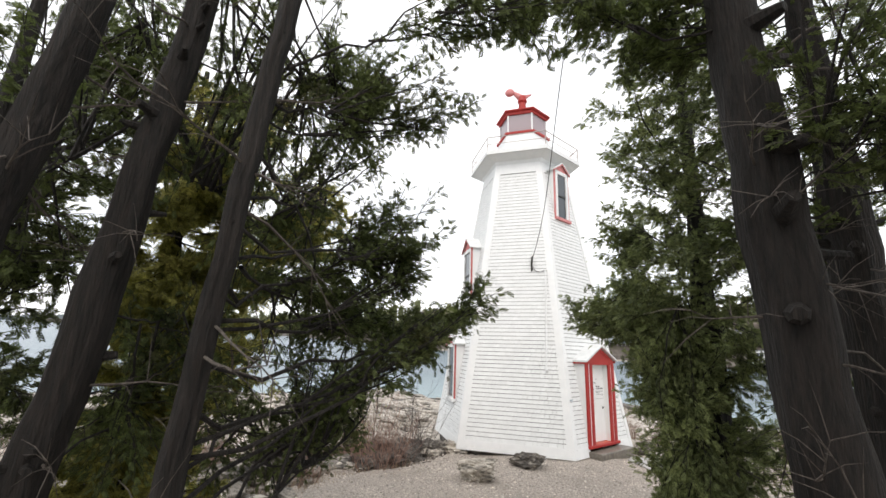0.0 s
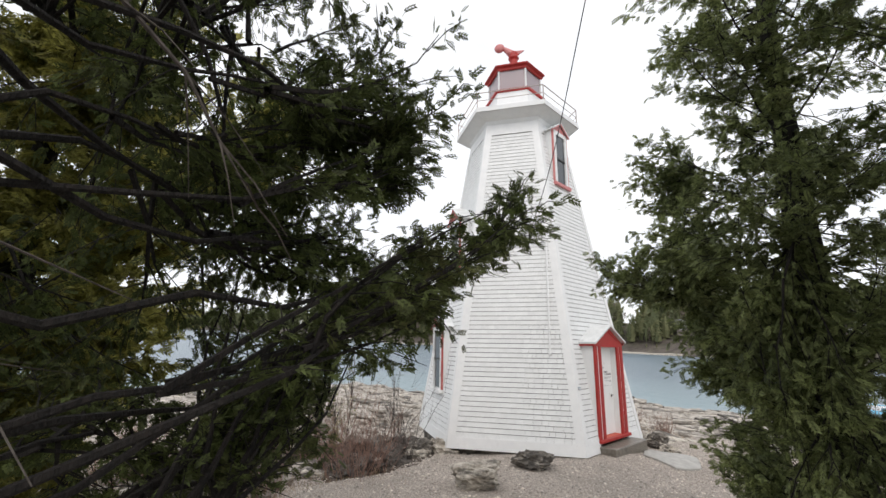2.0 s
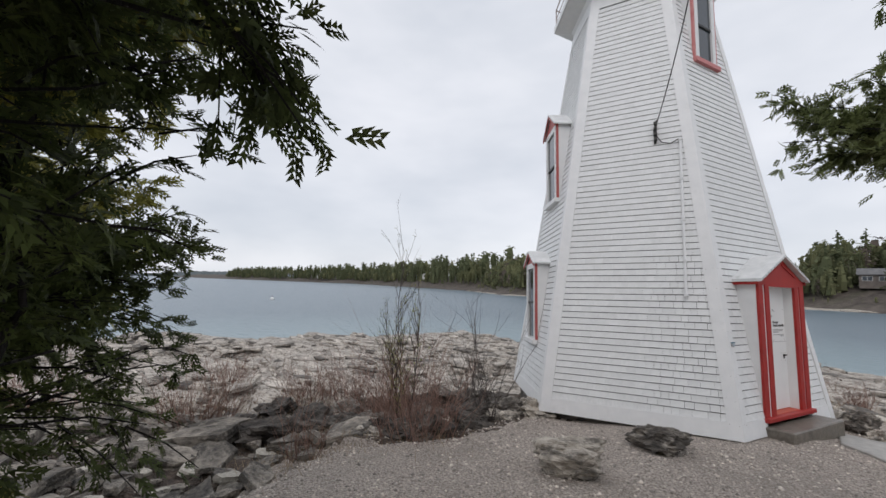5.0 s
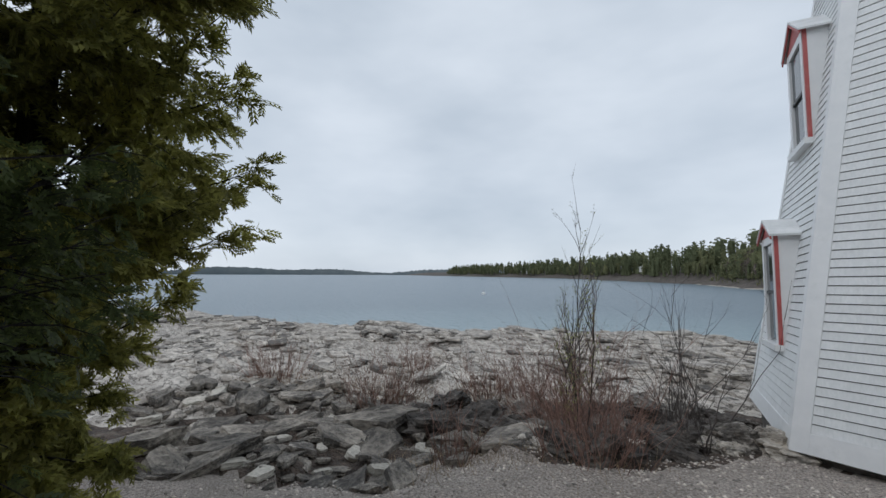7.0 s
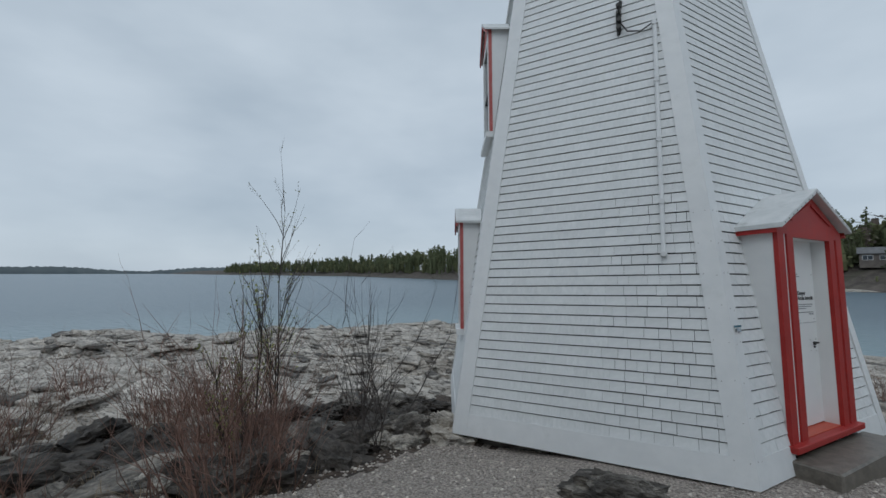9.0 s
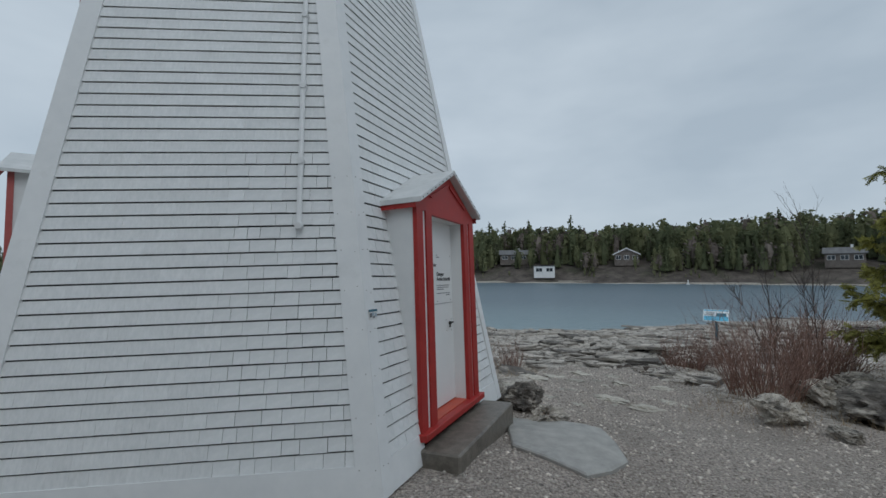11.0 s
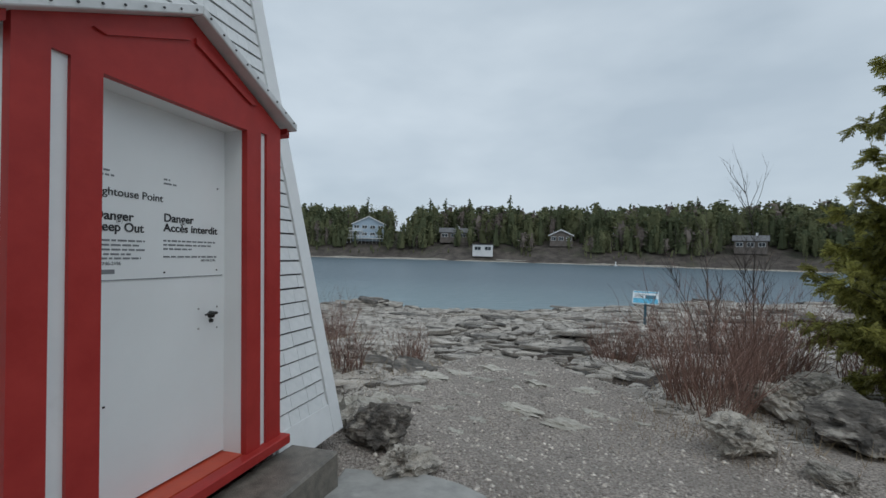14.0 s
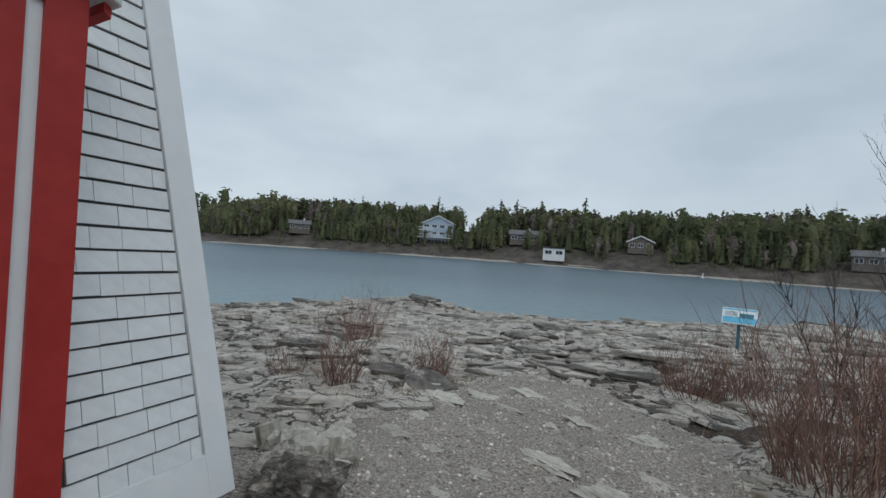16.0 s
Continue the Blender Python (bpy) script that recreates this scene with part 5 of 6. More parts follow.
# Cedar foliage copy lightened as if lit from the open side.
CEDAR_LIT = material("lit_cedar_foliage", (0.10, 0.125, 0.050), (0.24, 0.28, 0.11), 2.2, 0.6, 0, island=0.5, spec=0.3, stain=(0.10, 0.08, 0.035), stain_scale=1.6, stain_at=(0.57, 0.72), stain_mix=0.5, leaf=0.45)
# Lightened copy too, for trees in open light; the yellow-green is their own.
CEDAR_LIT_YELLOW = material("lit_yellow_green_cedar", (0.17, 0.17, 0.045), (0.42, 0.40, 0.11), 2.2, 0.6, 0, island=0.5, spec=0.3, stain=(0.15, 0.115, 0.045), stain_scale=1.6, stain_at=(0.58, 0.72), stain_mix=0.5, leaf=0.5)
cedar([(-0.42, -11.75, 0.75), (-0.34, -11.6, 2.75), (-0.18, -11.45, 5.0), (0.05, -11.3, 8.2)], [0.075, 0.07, 0.062, 0.03],
      [(-1.0, -9.95, 4.6, 1.0, 1.1, 2.0, 38), (-1.4, -9.6, 2.9, 0.7, 0.6, 0.9, 14), (0.3, -10.4, 4.9, 0.6, 0.45, 0.6, 22), (-0.4, -10.3, 5.2, 0.5, 0.4, 0.6, 14), (-0.55, -9.2, 2.95, 0.35, 0.3, 0.45, 12), (-0.9, -9.3, 3.1, 0.4, 0.35, 0.5, 10), (0.12, -9.15, 2.85, 0.18, 0.2, 0.35, 8), (0.0, -9.75, 3.8, 0.7, 0.4, 0.55, 22), (0.75, -9.5, 3.1, 0.27, 0.17, 0.25, 9), (0.9, -11.0, 6.0, 0.7, 0.5, 0.45, 9), (-0.75, -9.5, 2.5, 0.55, 0.5, 0.9, 18),
       (-0.1, -9.25, 2.75, 0.28, 0.3, 0.5, 11), (0.35, -9.75, 2.85, 0.22, 0.18, 0.35, 8), (-1.4, -9.9, 1.7, 0.7, 0.7, 0.8, 18), (0.1, -9.85, 3.4, 0.35, 0.2, 0.3, 11), (-0.5, -9.9, 3.5, 0.45, 0.25, 0.5, 14), (1.35, -10.85, 5.15, 0.7, 0.25, 0.3, 13), (-1.2, -8.95, 2.2, 0.5, 0.3, 0.5, 24), (-0.95, -9.15, 2.0, 0.45, 0.35, 0.6, 14)],
      1, "dark slender leaning cedar with drooping foliage", dead=9, first=0.5, size=(0.05, 0.095))
cedar([(-1.72, -11.75, 0.75), (-1.42, -11.52, 2.75), (-1.2, -11.35, 5.0), (-0.85, -11.2, 8.6)], [0.15, 0.125, 0.105, 0.04],
      [(-1.3, -10.5, 5.4, 1.4, 1.2, 2.2, 38), (-2.2, -10.3, 2.2, 1.0, 0.9, 1.1, 30)], 2, "dark leaning cedar trunk with bare lower branches", dead=11, first=0.45, size=(0.055, 0.10))
cedar([(-2.25, -12.3, 0.8), (-1.85, -12.1, 2.75), (-1.4, -11.9, 5.0), (-1.0, -11.7, 8.0)], [0.16, 0.13, 0.10, 0.04],
      [(-2.6, -11.2, 4.8, 1.2, 1.1, 2.4, 22), (-3.2, -11.0, 2.0, 0.9, 0.9, 1.0, 14), (-3.2, -11.1, 3.8, 1.0, 0.5, 1.1, 38), (-2.3, -10.9, 5.2, 0.8, 0.4, 0.7, 18)], 3, "dark leaning cedar at the back of the clump", dead=8, first=0.45)
cedar([(-3.45, -9.45, 0.0), (-3.45, -9.4, 3.0), (-3.4, -9.35, 6.4)], [0.15, 0.11, 0.03],
      [(-3.3, -9.6, 1.0, 0.95, 0.95, 1.15, 56), (-3.15, -9.1, 3.1, 1.25, 1.3, 1.4, 84), (-3.0, -9.0, 5.3, 1.2, 1.2, 1.4, 44), (-2.1, -8.3, 4.4, 0.55, 0.45, 0.7, 18)], 4,
      "bushy yellow-green cedar leafy down to the ground", dead=0, mat=CEDAR_LIT_YELLOW, first=0.25, per_pad=18, size=(0.11, 0.18))
cedar([(3.26, -10.32, 0.6), (3.0, -10.3, 2.6), (2.80, -10.28, 5.0), (2.65, -10.25, 9.0)], [0.24, 0.20, 0.16, 0.05],
      [(2.1, -10.0, 5.4, 0.55, 0.35, 0.4, 14), (1.4, -10.5, 5.45, 0.5, 0.3, 0.25, 10), (2.4, -10.4, 6.6, 1.6, 1.3, 1.6, 50), (3.6, -10.8, 5.0, 1.1, 1.1, 1.6, 20)], 5, "thick old cedar trunk with shaggy bark and dead limbs", dead=22, first=0.45)
cedar([(3.9, -9.55, 0.45), (3.75, -9.5, 2.6), (3.6, -9.5, 5.0), (3.5, -9.4, 8.4)], [0.18, 0.15, 0.12, 0.04],
      [(3.6, -9.2, 5.4, 1.3, 1.1, 2.2, 52), (4.2, -8.8, 2.2, 1.0, 1.0, 1.5, 34), (3.9, -8.6, 4.2, 0.9, 0.8, 1.3, 28)], 6, "cedar with ragged foliage and dead lower limbs", dead=14, first=0.4)
cedar([(3.2, -7.45, 0.25), (3.15, -7.4, 3.0), (3.05, -7.35, 7.6)], [0.17, 0.13, 0.03],
      [(3.2, -7.4, 1.2, 1.1, 1.1, 1.1, 62), (2.75, -7.9, 1.9, 0.75, 0.6, 1.4, 36), (3.0, -7.5, 3.4, 1.15, 1.15, 1.5, 92), (2.95, -7.5, 6.0, 1.1, 1.1, 1.7, 96), (2.7, -8.3, 2.9, 0.45, 0.4, 1.1, 24), (2.75, -8.3, 1.5, 0.4, 0.35, 0.6, 10), (2.1, -6.9, 3.45, 0.5, 0.35, 0.5, 18), (2.75, -6.45, 2.4, 0.5, 0.45, 0.7, 42), (2.95, -6.4, 1.3, 0.42, 0.4, 0.6, 18), (2.45, -6.5, 3.2, 0.5, 0.4, 0.5, 28), (1.75, -6.2, 3.3, 0.38, 0.3, 0.35, 14), (2.35, -5.9, 4.6, 0.5, 0.4, 0.7, 26)], 7,
      "full green cedar leafy down to the gravel", dead=4, first=0.35, mat=CEDAR_LIT, per_pad=12)
cedar([(-4.5, -11.1, 0.3), (-4.4, -11.0, 3.0), (-4.2, -10.9, 8.4)], [0.17, 0.13, 0.03],
      [(-4.1, -10.7, 2.2, 1.1, 1.0, 1.3, 24), (-3.9, -10.6, 4.6, 1.2, 1.1, 1.8, 34), (-3.6, -10.4, 6.8, 1.1, 1.0, 1.2, 14)], 30, "dense dark cedar closing the grove's edge", first=0.35, size=(0.08, 0.14))
# unseen cedars added behind the start of the path to block sky light
for k, (x, y) in enumerate(((-2.6, -15.6), (-0.4, -17.2), (3.6, -15.4), (5.6, -13.4), (-4.6, -13.6), (1.6, -18.6), (6.2, -17.0))):
    z = ground_z(x, y)
    cedar([(x, y, z), (x + 0.1, y, z + 4), (x + 0.1, y + 0.1, z + 8)], [0.17, 0.13, 0.03], [(x, y, z + 2.4, 1.4, 1.4, 1.9, 14), (x, y, z + 5.6, 1.3, 1.3, 2.0, 14)], 20 + k, "unseen cedar added behind the path's start to dim the grove", size=(0.16, 0.28), pads=7, per_pad=9, first=0.3)
cedar([(5.2, -11.2, 0.6), (5.1, -11.1, 4.0), (5.0, -11.0, 8.0)], [0.2, 0.15, 0.04], [(5.1, -11.0, 3.0, 1.3, 1.3, 2.2, 20), (5.0, -11.0, 6.4, 1.1, 1.1, 1.6, 10)], 8, "tall cedar deep in the grove", dead=6, first=0.4)
cedar([(9.95, 0.0, -0.35), (9.95, 0.0, 2.4), (10.15, 0.0, 6.0)], [0.15, 0.10, 0.02],
      [(9.95, 0.0, 0.8, 1.55, 1.45, 1.3, 84), (9.95, 0.0, 2.5, 1.15, 1.1, 1.2, 56), (10.05, 0.0, 4.1, 0.7, 0.7, 1.0, 30), (10.15, 0.0, 5.4, 0.3, 0.3, 0.6, 10)], 9,
      "young cone-shaped cedar behind limestone boulders", mat=CEDAR_LIT_YELLOW, first=0.25, per_pad=17, size=(0.11, 0.18))
cedar([(12.6, -2.4, -0.2), (12.6, -2.4, 3), (12.6, -2.4, 7.0)], [0.15, 0.1, 0.03], [(12.6, -2.4, 1.6, 1.3, 1.3, 1.8, 24), (12.6, -2.4, 4.8, 0.8, 0.8, 1.8, 16)], 10, "tall cedar standing behind a younger one", first=0.4)


# ---- bare shrubs and saplings ----
def shrub(x, y, height, spread, stems, mat, seed, label, thick=0.0065, group="bare shrubs"):
    r = random.Random(seed)
    plant = thing("shrub", Matrix.Translation((x, y, ground_z(x, y))), label, "shrub", group)

    def twig(p, d, length, w, level, bm):
        pts = [p]
        seg = (5, 3, 2)[level]
        for k in range(seg):
            d = (d + Vector((r.gauss(0, 0.19), r.gauss(0, 0.19), 0.06))).normalized()
            pts.append(pts[-1] + d * length / seg)
        tube(pts, [w * (1 - 0.8 * k / seg) for k in range(seg + 1)], 3, bm, cap=False)
        if level < 2:
            for _ in range(r.randint(2, 4) if level == 0 else r.randint(0, 2)):
                k = r.randint(1, seg)
                e = (d + Vector((r.gauss(0, 0.5), r.gauss(0, 0.5), r.uniform(0, 0.4)))).normalized()
                twig(pts[k], e, length * r.uniform(0.25, 0.5), w * 0.5, level + 1, bm)
    rest = bmesh.new()
    for k in range(stems):
        a, d = r.uniform(0, 2 * math.pi), spread * 0.35 * math.sqrt(r.random())
        lean_out = r.uniform(0.05, 0.5) * spread / max(0.5, height)
        bm = bmesh.new() if k < 16 else rest
        twig(Vector((d * math.cos(a), d * math.sin(a), -0.05)), Vector((math.cos(a) * lean_out, math.sin(a) * lean_out, 1)).normalized(), height * r.uniform(0.4, 1.05), thick * r.uniform(0.7, 1.2), 0, bm)
        if k < 16:
            part("stem", bm, mat, plant)
    if stems > 16:
        tagged(part("brushwood", rest, mat, plant), kind="stuff")
    else:
        rest.free()
    return plant


RED_LABEL, DARK_LABEL = "leafless red-brown shrub growing between rocks", "leafless dark-stemmed alder clump beside the tower"
for k, (x, y, h, s, n) in enumerate(((-2.62, -4.45, 1.45, 1.7, 115), (-3.55, -5.7, 0.95, 0.7, 22), (-6.8, -5.1, 1.2, 1.7, 110), (-10.0, -6.4, 1.1, 1.5, 80), (-6.4, -3.0, 1.0, 1.5, 70), (-4.6, -3.0, 1.2, 1.6, 90),
                                     (-5.9, -2.4, 1.0, 1.2, 60), (-8.6, -3.4, 0.8, 1.2, 50), (-3.6, -3.6, 1.3, 0.9, 60), (7.45, 0.95, 1.4, 1.5, 170), (8.7, 1.3, 1.35, 1.5, 140), (8.0, 3.7, 0.85, 1.0, 90), (8.65, 3.6, 0.9, 1.0, 90),
                                     (4.2, 4.75, 0.75, 0.8, 70), (2.75, 7.2, 1.15, 1.0, 90), (2.95, 2.9, 0.85, 0.6, 50), (9.9, 2.3, 1.2, 1.2, 70), (10.8, 1.2, 1.4, 1.2, 70), (2.2, 3.4, 0.6, 0.6, 25), (6.9, 0.2, 0.9, 0.6, 25), (11.8, 3.9, 1.0, 1.2, 50))):
    shrub(x, y, h, s, int(n * 1.15), TWIG, 50 + k, RED_LABEL)
for k, (x, y, h, s, n) in enumerate(((-2.35, -2.75, 1.95, 0.8, 16), (-2.75, -2.35, 1.8, 0.7, 12), (-2.1, -3.2, 1.2, 0.5, 8))):
    shrub(x, y, h, s, n, ALDER, 80 + k, DARK_LABEL, 0.0085)


def sapling(x, y, height, seed, buds, label):
    r = random.Random(seed)
    tree = thing("sapling", Matrix.Translation((x, y, ground_z(x, y))), label, "tree", "bare saplings")
    tips = []

    def limb(p, d, length, w, level, bm):
        pts = [p]
        for k in range(6):
            d = (d + Vector((r.gauss(0, 0.07), r.gauss(0, 0.07), 0.05))).normalized()
            pts.append(pts[-1] + d * length / 6)
        tube(pts, [w * (1 - 0.14 * k) for k in range(7)], 4 if level else 6, bm, cap=False)
        tips.extend(pts[4:])
        if level < 3:
            for _ in range((22, 3, 2)[level]):
                k = r.randint(2, 6) if level == 0 else r.randint(1, 6)
                a = r.uniform(0, 6.28)
                limb(pts[k].lerp(pts[k - 1], r.random()), (d * 1.1 + Vector((math.cos(a), math.sin(a), 0)) * r.uniform(0.35, 0.7)).normalized(), length * r.uniform(0.2, 0.34), w * 0.42, level + 1, bm)
    for k in range(3):
        a = 2.1 * k + r.random()
        bm = bmesh.new()
        limb(Vector((0.08 * math.cos(a), 0.08 * math.sin(a), -0.05)), Vector((0.10 * k * math.cos(a), 0.10 * k * math.sin(a), 1)).normalized(), height * (1.0, 0.72, 0.6)[k], 0.014, 0, bm)
        part("stem", bm, ALDER, tree)
    if buds:
        tips = tips[::2]
        n = len(tips)
        nr = np.random.RandomState(seed)
        pos = np.array([tuple(t) for t in tips]) + nr.normal(0, 0.015, (n, 3))
        a, b = nr.normal(0, 0.007, (n, 3)), nr.normal(0, 0.007, (n, 3))
        co = np.stack([pos - a, pos + b, pos + a, pos - b], 1).reshape(-1, 3)
        tagged(raw_mesh("bud_cluster", co, np.arange(4 * n).reshape(-1, 4), BUD, tree), kind="stuff")
    return tree


sapling(-4.55, -2.45, 3.6, 1, True, "slender budding sapling among red shrubs")
sapling(-3.2, -3.9, 2.2, 2, True, "short budding sapling among red shrubs")
sapling(10.9, 3.3, 3.5, 3, False, "bare grey sapling near the shore")
sapling(9.8, 3.3, 2.6, 4, False, "bare forked sapling near the shore sign")


def grass_tufts():
    r = np.random.RandomState(9)
    n = 9500
    spots = np.array([(3.0, 6.6), (4.2, 4.6), (3.1, 3.0), (8.2, 3.4), (7.6, 0.9), (8.9, 1.2), (-2.8, -4.4), (-4.6, -2.8), (-6.7, -5.0), (-6.4, -3.0), (-3.6, -5.6), (6.6, 0.1), (8.4, -0.6), (-9.8, -6.2), (-5.6, -4.4), (-7.6, -4.6), (-4.4, -4.4), (-5.2, -3.4), (-8.6, -5.4), (9.6, 1.8), (10.6, 2.2)])
    c = spots[r.randint(len(spots), size=n)] + r.normal(0, 0.5, (n, 2))
    z = terrain(c[:, 0], c[:, 1])
    a, h = r.uniform(0, 6.28, n), r.uniform(0.05, 0.2, n)
    w = 0.003
    bx, by = np.cos(a) * w, np.sin(a) * w
    lx, ly = r.normal(0, 0.07, n), r.normal(0, 0.07, n)
    co = np.stack([np.stack([c[:, 0] - bx, c[:, 1] - by, z - 0.01], -1), np.stack([c[:, 0] + bx, c[:, 1] + by, z - 0.01], -1), np.stack([c[:, 0] + lx, c[:, 1] + ly, z + h], -1)], 1).reshape(-1, 3)
    tagged(raw_mesh("dry_grass", co, np.arange(3 * n).reshape(-1, 3), STRAW), "dry straw-coloured grass between the rocks", "grass", kind="stuff")


grass_tufts()

# ---- interpretive sign on the shore ----
sx, sy = 12.07, 7.85
sign = thing("information_sign", Matrix.Translation((sx, sy, ground_z(sx, sy))) @ Matrix.Rotation(radians(-40), 4, "Z") @ Matrix.Diagonal((1.08, 1.08, 1.0, 1)), "low tilted shore sign with a blue and white printed panel", "sign")
top = 0.31 - ground_z(sx, sy)
part("post", box(-0.035, -0.03, -0.2, 0.035, 0.03, top - 0.22), SIGN_DARK, sign, bevel=0.006)
panel = part("panel", block(bmesh.new(), [(-0.34, -0.20, top - 0.38), (0.34, -0.20, top - 0.38), (0.34, 0.14, top - 0.02), (-0.34, 0.14, top - 0.02), (-0.34, -0.22, top - 0.365), (0.34, -0.22, top - 0.365), (0.34, 0.12, top - 0.005), (-0.34, 0.12, top - 0.005)]), SIGN_PALE, sign, bevel=0.004)


def on_panel(name, u0, u1, v0, v1, mat):
    q = lambda u, v, h: (-0.34 + 0.68 * u, -0.22 + 0.34 * v - 0.7 * h, top - 0.365 + 0.36 * v + 0.7 * h)
    part(name, block(bmesh.new(), [q(u0, v0, 0.001), q(u1, v0, 0.001), q(u1, v1, 0.001), q(u0, v1, 0.001), q(u0, v0, 0.004), q(u1, v0, 0.004), q(u1, v1, 0.004), q(u0, v1, 0.004)]), mat, panel)


on_panel("printed_water", 0.03, 0.97, 0.05, 0.42, SIGN_PRINT)
on_panel("printed_picture", 0.50, 0.90, 0.40, 0.68, SIGN_DARK)
on_panel("printed_band", 0.03, 0.97, 0.86, 0.95, SIGN_PRINT)
for k in range(4):
    on_panel("printed_line", 0.08, 0.44, 0.48 + 0.08 * k, 0.51 + 0.08 * k, GREYINK)
part("panel_back", box(-0.30, -0.10, top - 0.27, 0.30, -0.02, top - 0.22), SIGN_PRINT, sign)


# ---- far shore ----
def on_bank(az, depth):
    """A place on the far bank, by its bearing and its depth behind the waterline."""
    c, s = math.cos(radians(az)), math.sin(radians(az))
    for d in np.arange(60, 900, 1.0):
        x, y = 3.0 + d * c, -3.3 + d * s
        if bank_distance(np.array([x]), np.array([y]))[0] > depth:
            return x, y
    return 3 + 400 * c, -3.3 + 400 * s


FAR_HOMES = {"point_%d" % k: (az, 16) for k, az in enumerate((137.1, 125.5, 123.5, 140.6, 114.9))}
HOMES = {"blue": (86.3, 17), "grey": (75.0, 17), "shed": (71.1, 4.0), "brown": (61.0, 15), "right": (40.7, 12), "left": (104.0, 15), **FAR_HOMES}
SITES = {k: on_bank(*v) for k, v in HOMES.items()}


def tree_template(kind, seed):
    """A far tree one unit tall made of many loose leaf quads round a stem."""
    r = np.random.RandomState(seed)
    n = {"spruce": 46, "cedar": 52, "leafy": 52, "bare": 40}[kind]
    h = r.rand(n) ** 0.8
    if kind == "spruce":
        h = 0.08 + 0.92 * h
        rad = 0.19 * (1 - h) * (0.6 + 0.5 * np.abs(np.sin(h * 26))) + 0.008
    elif kind == "cedar":
        h = 0.04 + 0.94 * h
        rad = 0.25 * np.clip(1 - h, 0, 1) ** 0.75 + 0.015
    else:
        h = 0.22 + 0.78 * h
        rad = 0.22 * np.sqrt(np.clip(1 - ((h - 0.62) / 0.42) ** 2, 0.02, 1))
    a = r.uniform(0, 6.283, n)
    q = rad * np.sqrt(r.rand(n)) ** 0.6
    p = np.stack([q * np.cos(a), q * np.sin(a), h], -1)
    s = {"spruce": 0.030, "cedar": 0.042, "leafy": 0.044, "bare": 0.042}[kind] * r.uniform(0.7, 1.4, n)
    u, v = r.normal(0, 1, (n, 3)), r.normal(0, 1, (n, 3))
    v[:, 2] *= 0.6
    if kind == "bare":
        u[:, 2], v = np.abs(u[:, 2]) + 1.5, v * 0.16
        s = s * 1.6
    u *= (s / np.linalg.norm(u, axis=1))[:, None]
    v *= (s / np.linalg.norm(v, axis=1))[:, None] if kind != "bare" else 0.02
    co = np.stack([p - u, p - v, p + u, p + v], 1).reshape(-1, 3)
    w = 0.009
    stem = np.array([(-w, 0, 0), (w, 0, 0), (0.002, 0, 0.97), (-0.002, 0, 0.97), (0, -w, 0), (0, w, 0), (0, 0.002, 0.97), (0, -0.002, 0.97)])
    if kind == "bare":
        return np.concatenate([co, stem])
    prof = {"spruce": lambda z: 0.15 * (1 - z) * (0.75 + 0.3 * np.sin(z * 34)), "cedar": lambda z: 0.21 * np.clip(1 - z, 0, 1) ** 0.75, "leafy": lambda z: 0.19 * np.sqrt(np.clip(1 - ((z - 0.58) / 0.44) ** 2, 0.01, 1))}[kind]
    zs, sides, quads = np.array([0.05, 0.35, 0.65, 0.92]), 5, []
    ring = [[(0.58 * prof(z) * k * math.cos(6.283 * i / sides), 0.58 * prof(z) * k * math.sin(6.283 * i / sides), z + r.uniform(-0.03, 0.03)) for i, k in enumerate(r.uniform(0.6, 1.2, sides))] for z in zs]
    for lo, hi in zip(ring, ring[1:]):
        for i in range(sides):
            j = (i + 1) % sides
            quads += [lo[i], lo[j], hi[j], hi[i]]
    return np.concatenate([co, stem, np.array(quads)])


def forest(name, mat, kinds, count, spans, height, seed, label, depth=(7.5, 26)):
    r = np.random.RandomState(seed)
    temps = [tree_template(k, seed * 10 + i) for i, k in enumerate(kinds * 2)]
    groups = []
    seg = np.diff(BANK, axis=0)
    length = np.hypot(seg[:, 0], seg[:, 1])
    homes = np.array(list(SITES.values()))
    made = 0
    for _ in range(count * 6):
        if made >= count:
            break
        i = r.choice(np.arange(spans[0], spans[1]), p=length[spans[0]:spans[1]] / length[spans[0]:spans[1]].sum())
        f = r.rand()
        d = depth[0] + depth[1] * r.rand() ** 1.4
        nx, ny = -seg[i, 1] / length[i], seg[i, 0] / length[i]
        x, y = BANK[i, 0] + seg[i, 0] * f + nx * d, BANK[i, 1] + seg[i, 1] * f + ny * d
        gap = np.hypot(homes[:, 0] - x, homes[:, 1] - y)
        front = bank_distance(np.array([x]), np.array([y]))[0]
        if gap.min() < 7.0 or (gap.min() < 12 and front < 15 and r.rand() < 0.9):
            continue
        t = temps[r.randint(len(temps))]
        h = r.uniform(*height) * (0.5 + 0.5 * min(1, max(0, d - 4) / 12))
        a = r.uniform(0, 6.28)
        wide = h * r.uniform(0.9, 1.45)
        co = np.stack([(t[:, 0] * math.cos(a) - t[:, 1] * math.sin(a)) * wide, (t[:, 0] * math.sin(a) + t[:, 1] * math.cos(a)) * wide, t[:, 2] * h], -1)
        groups.append(co + (x, y, float(terrain(np.array([x]), np.array([y]))[0]) - 0.2))
        made += 1
    co = np.concatenate(groups)
    tagged(raw_mesh(name, co, np.arange(len(co)).reshape(-1, 4), mat), label, "woods", kind="stuff")


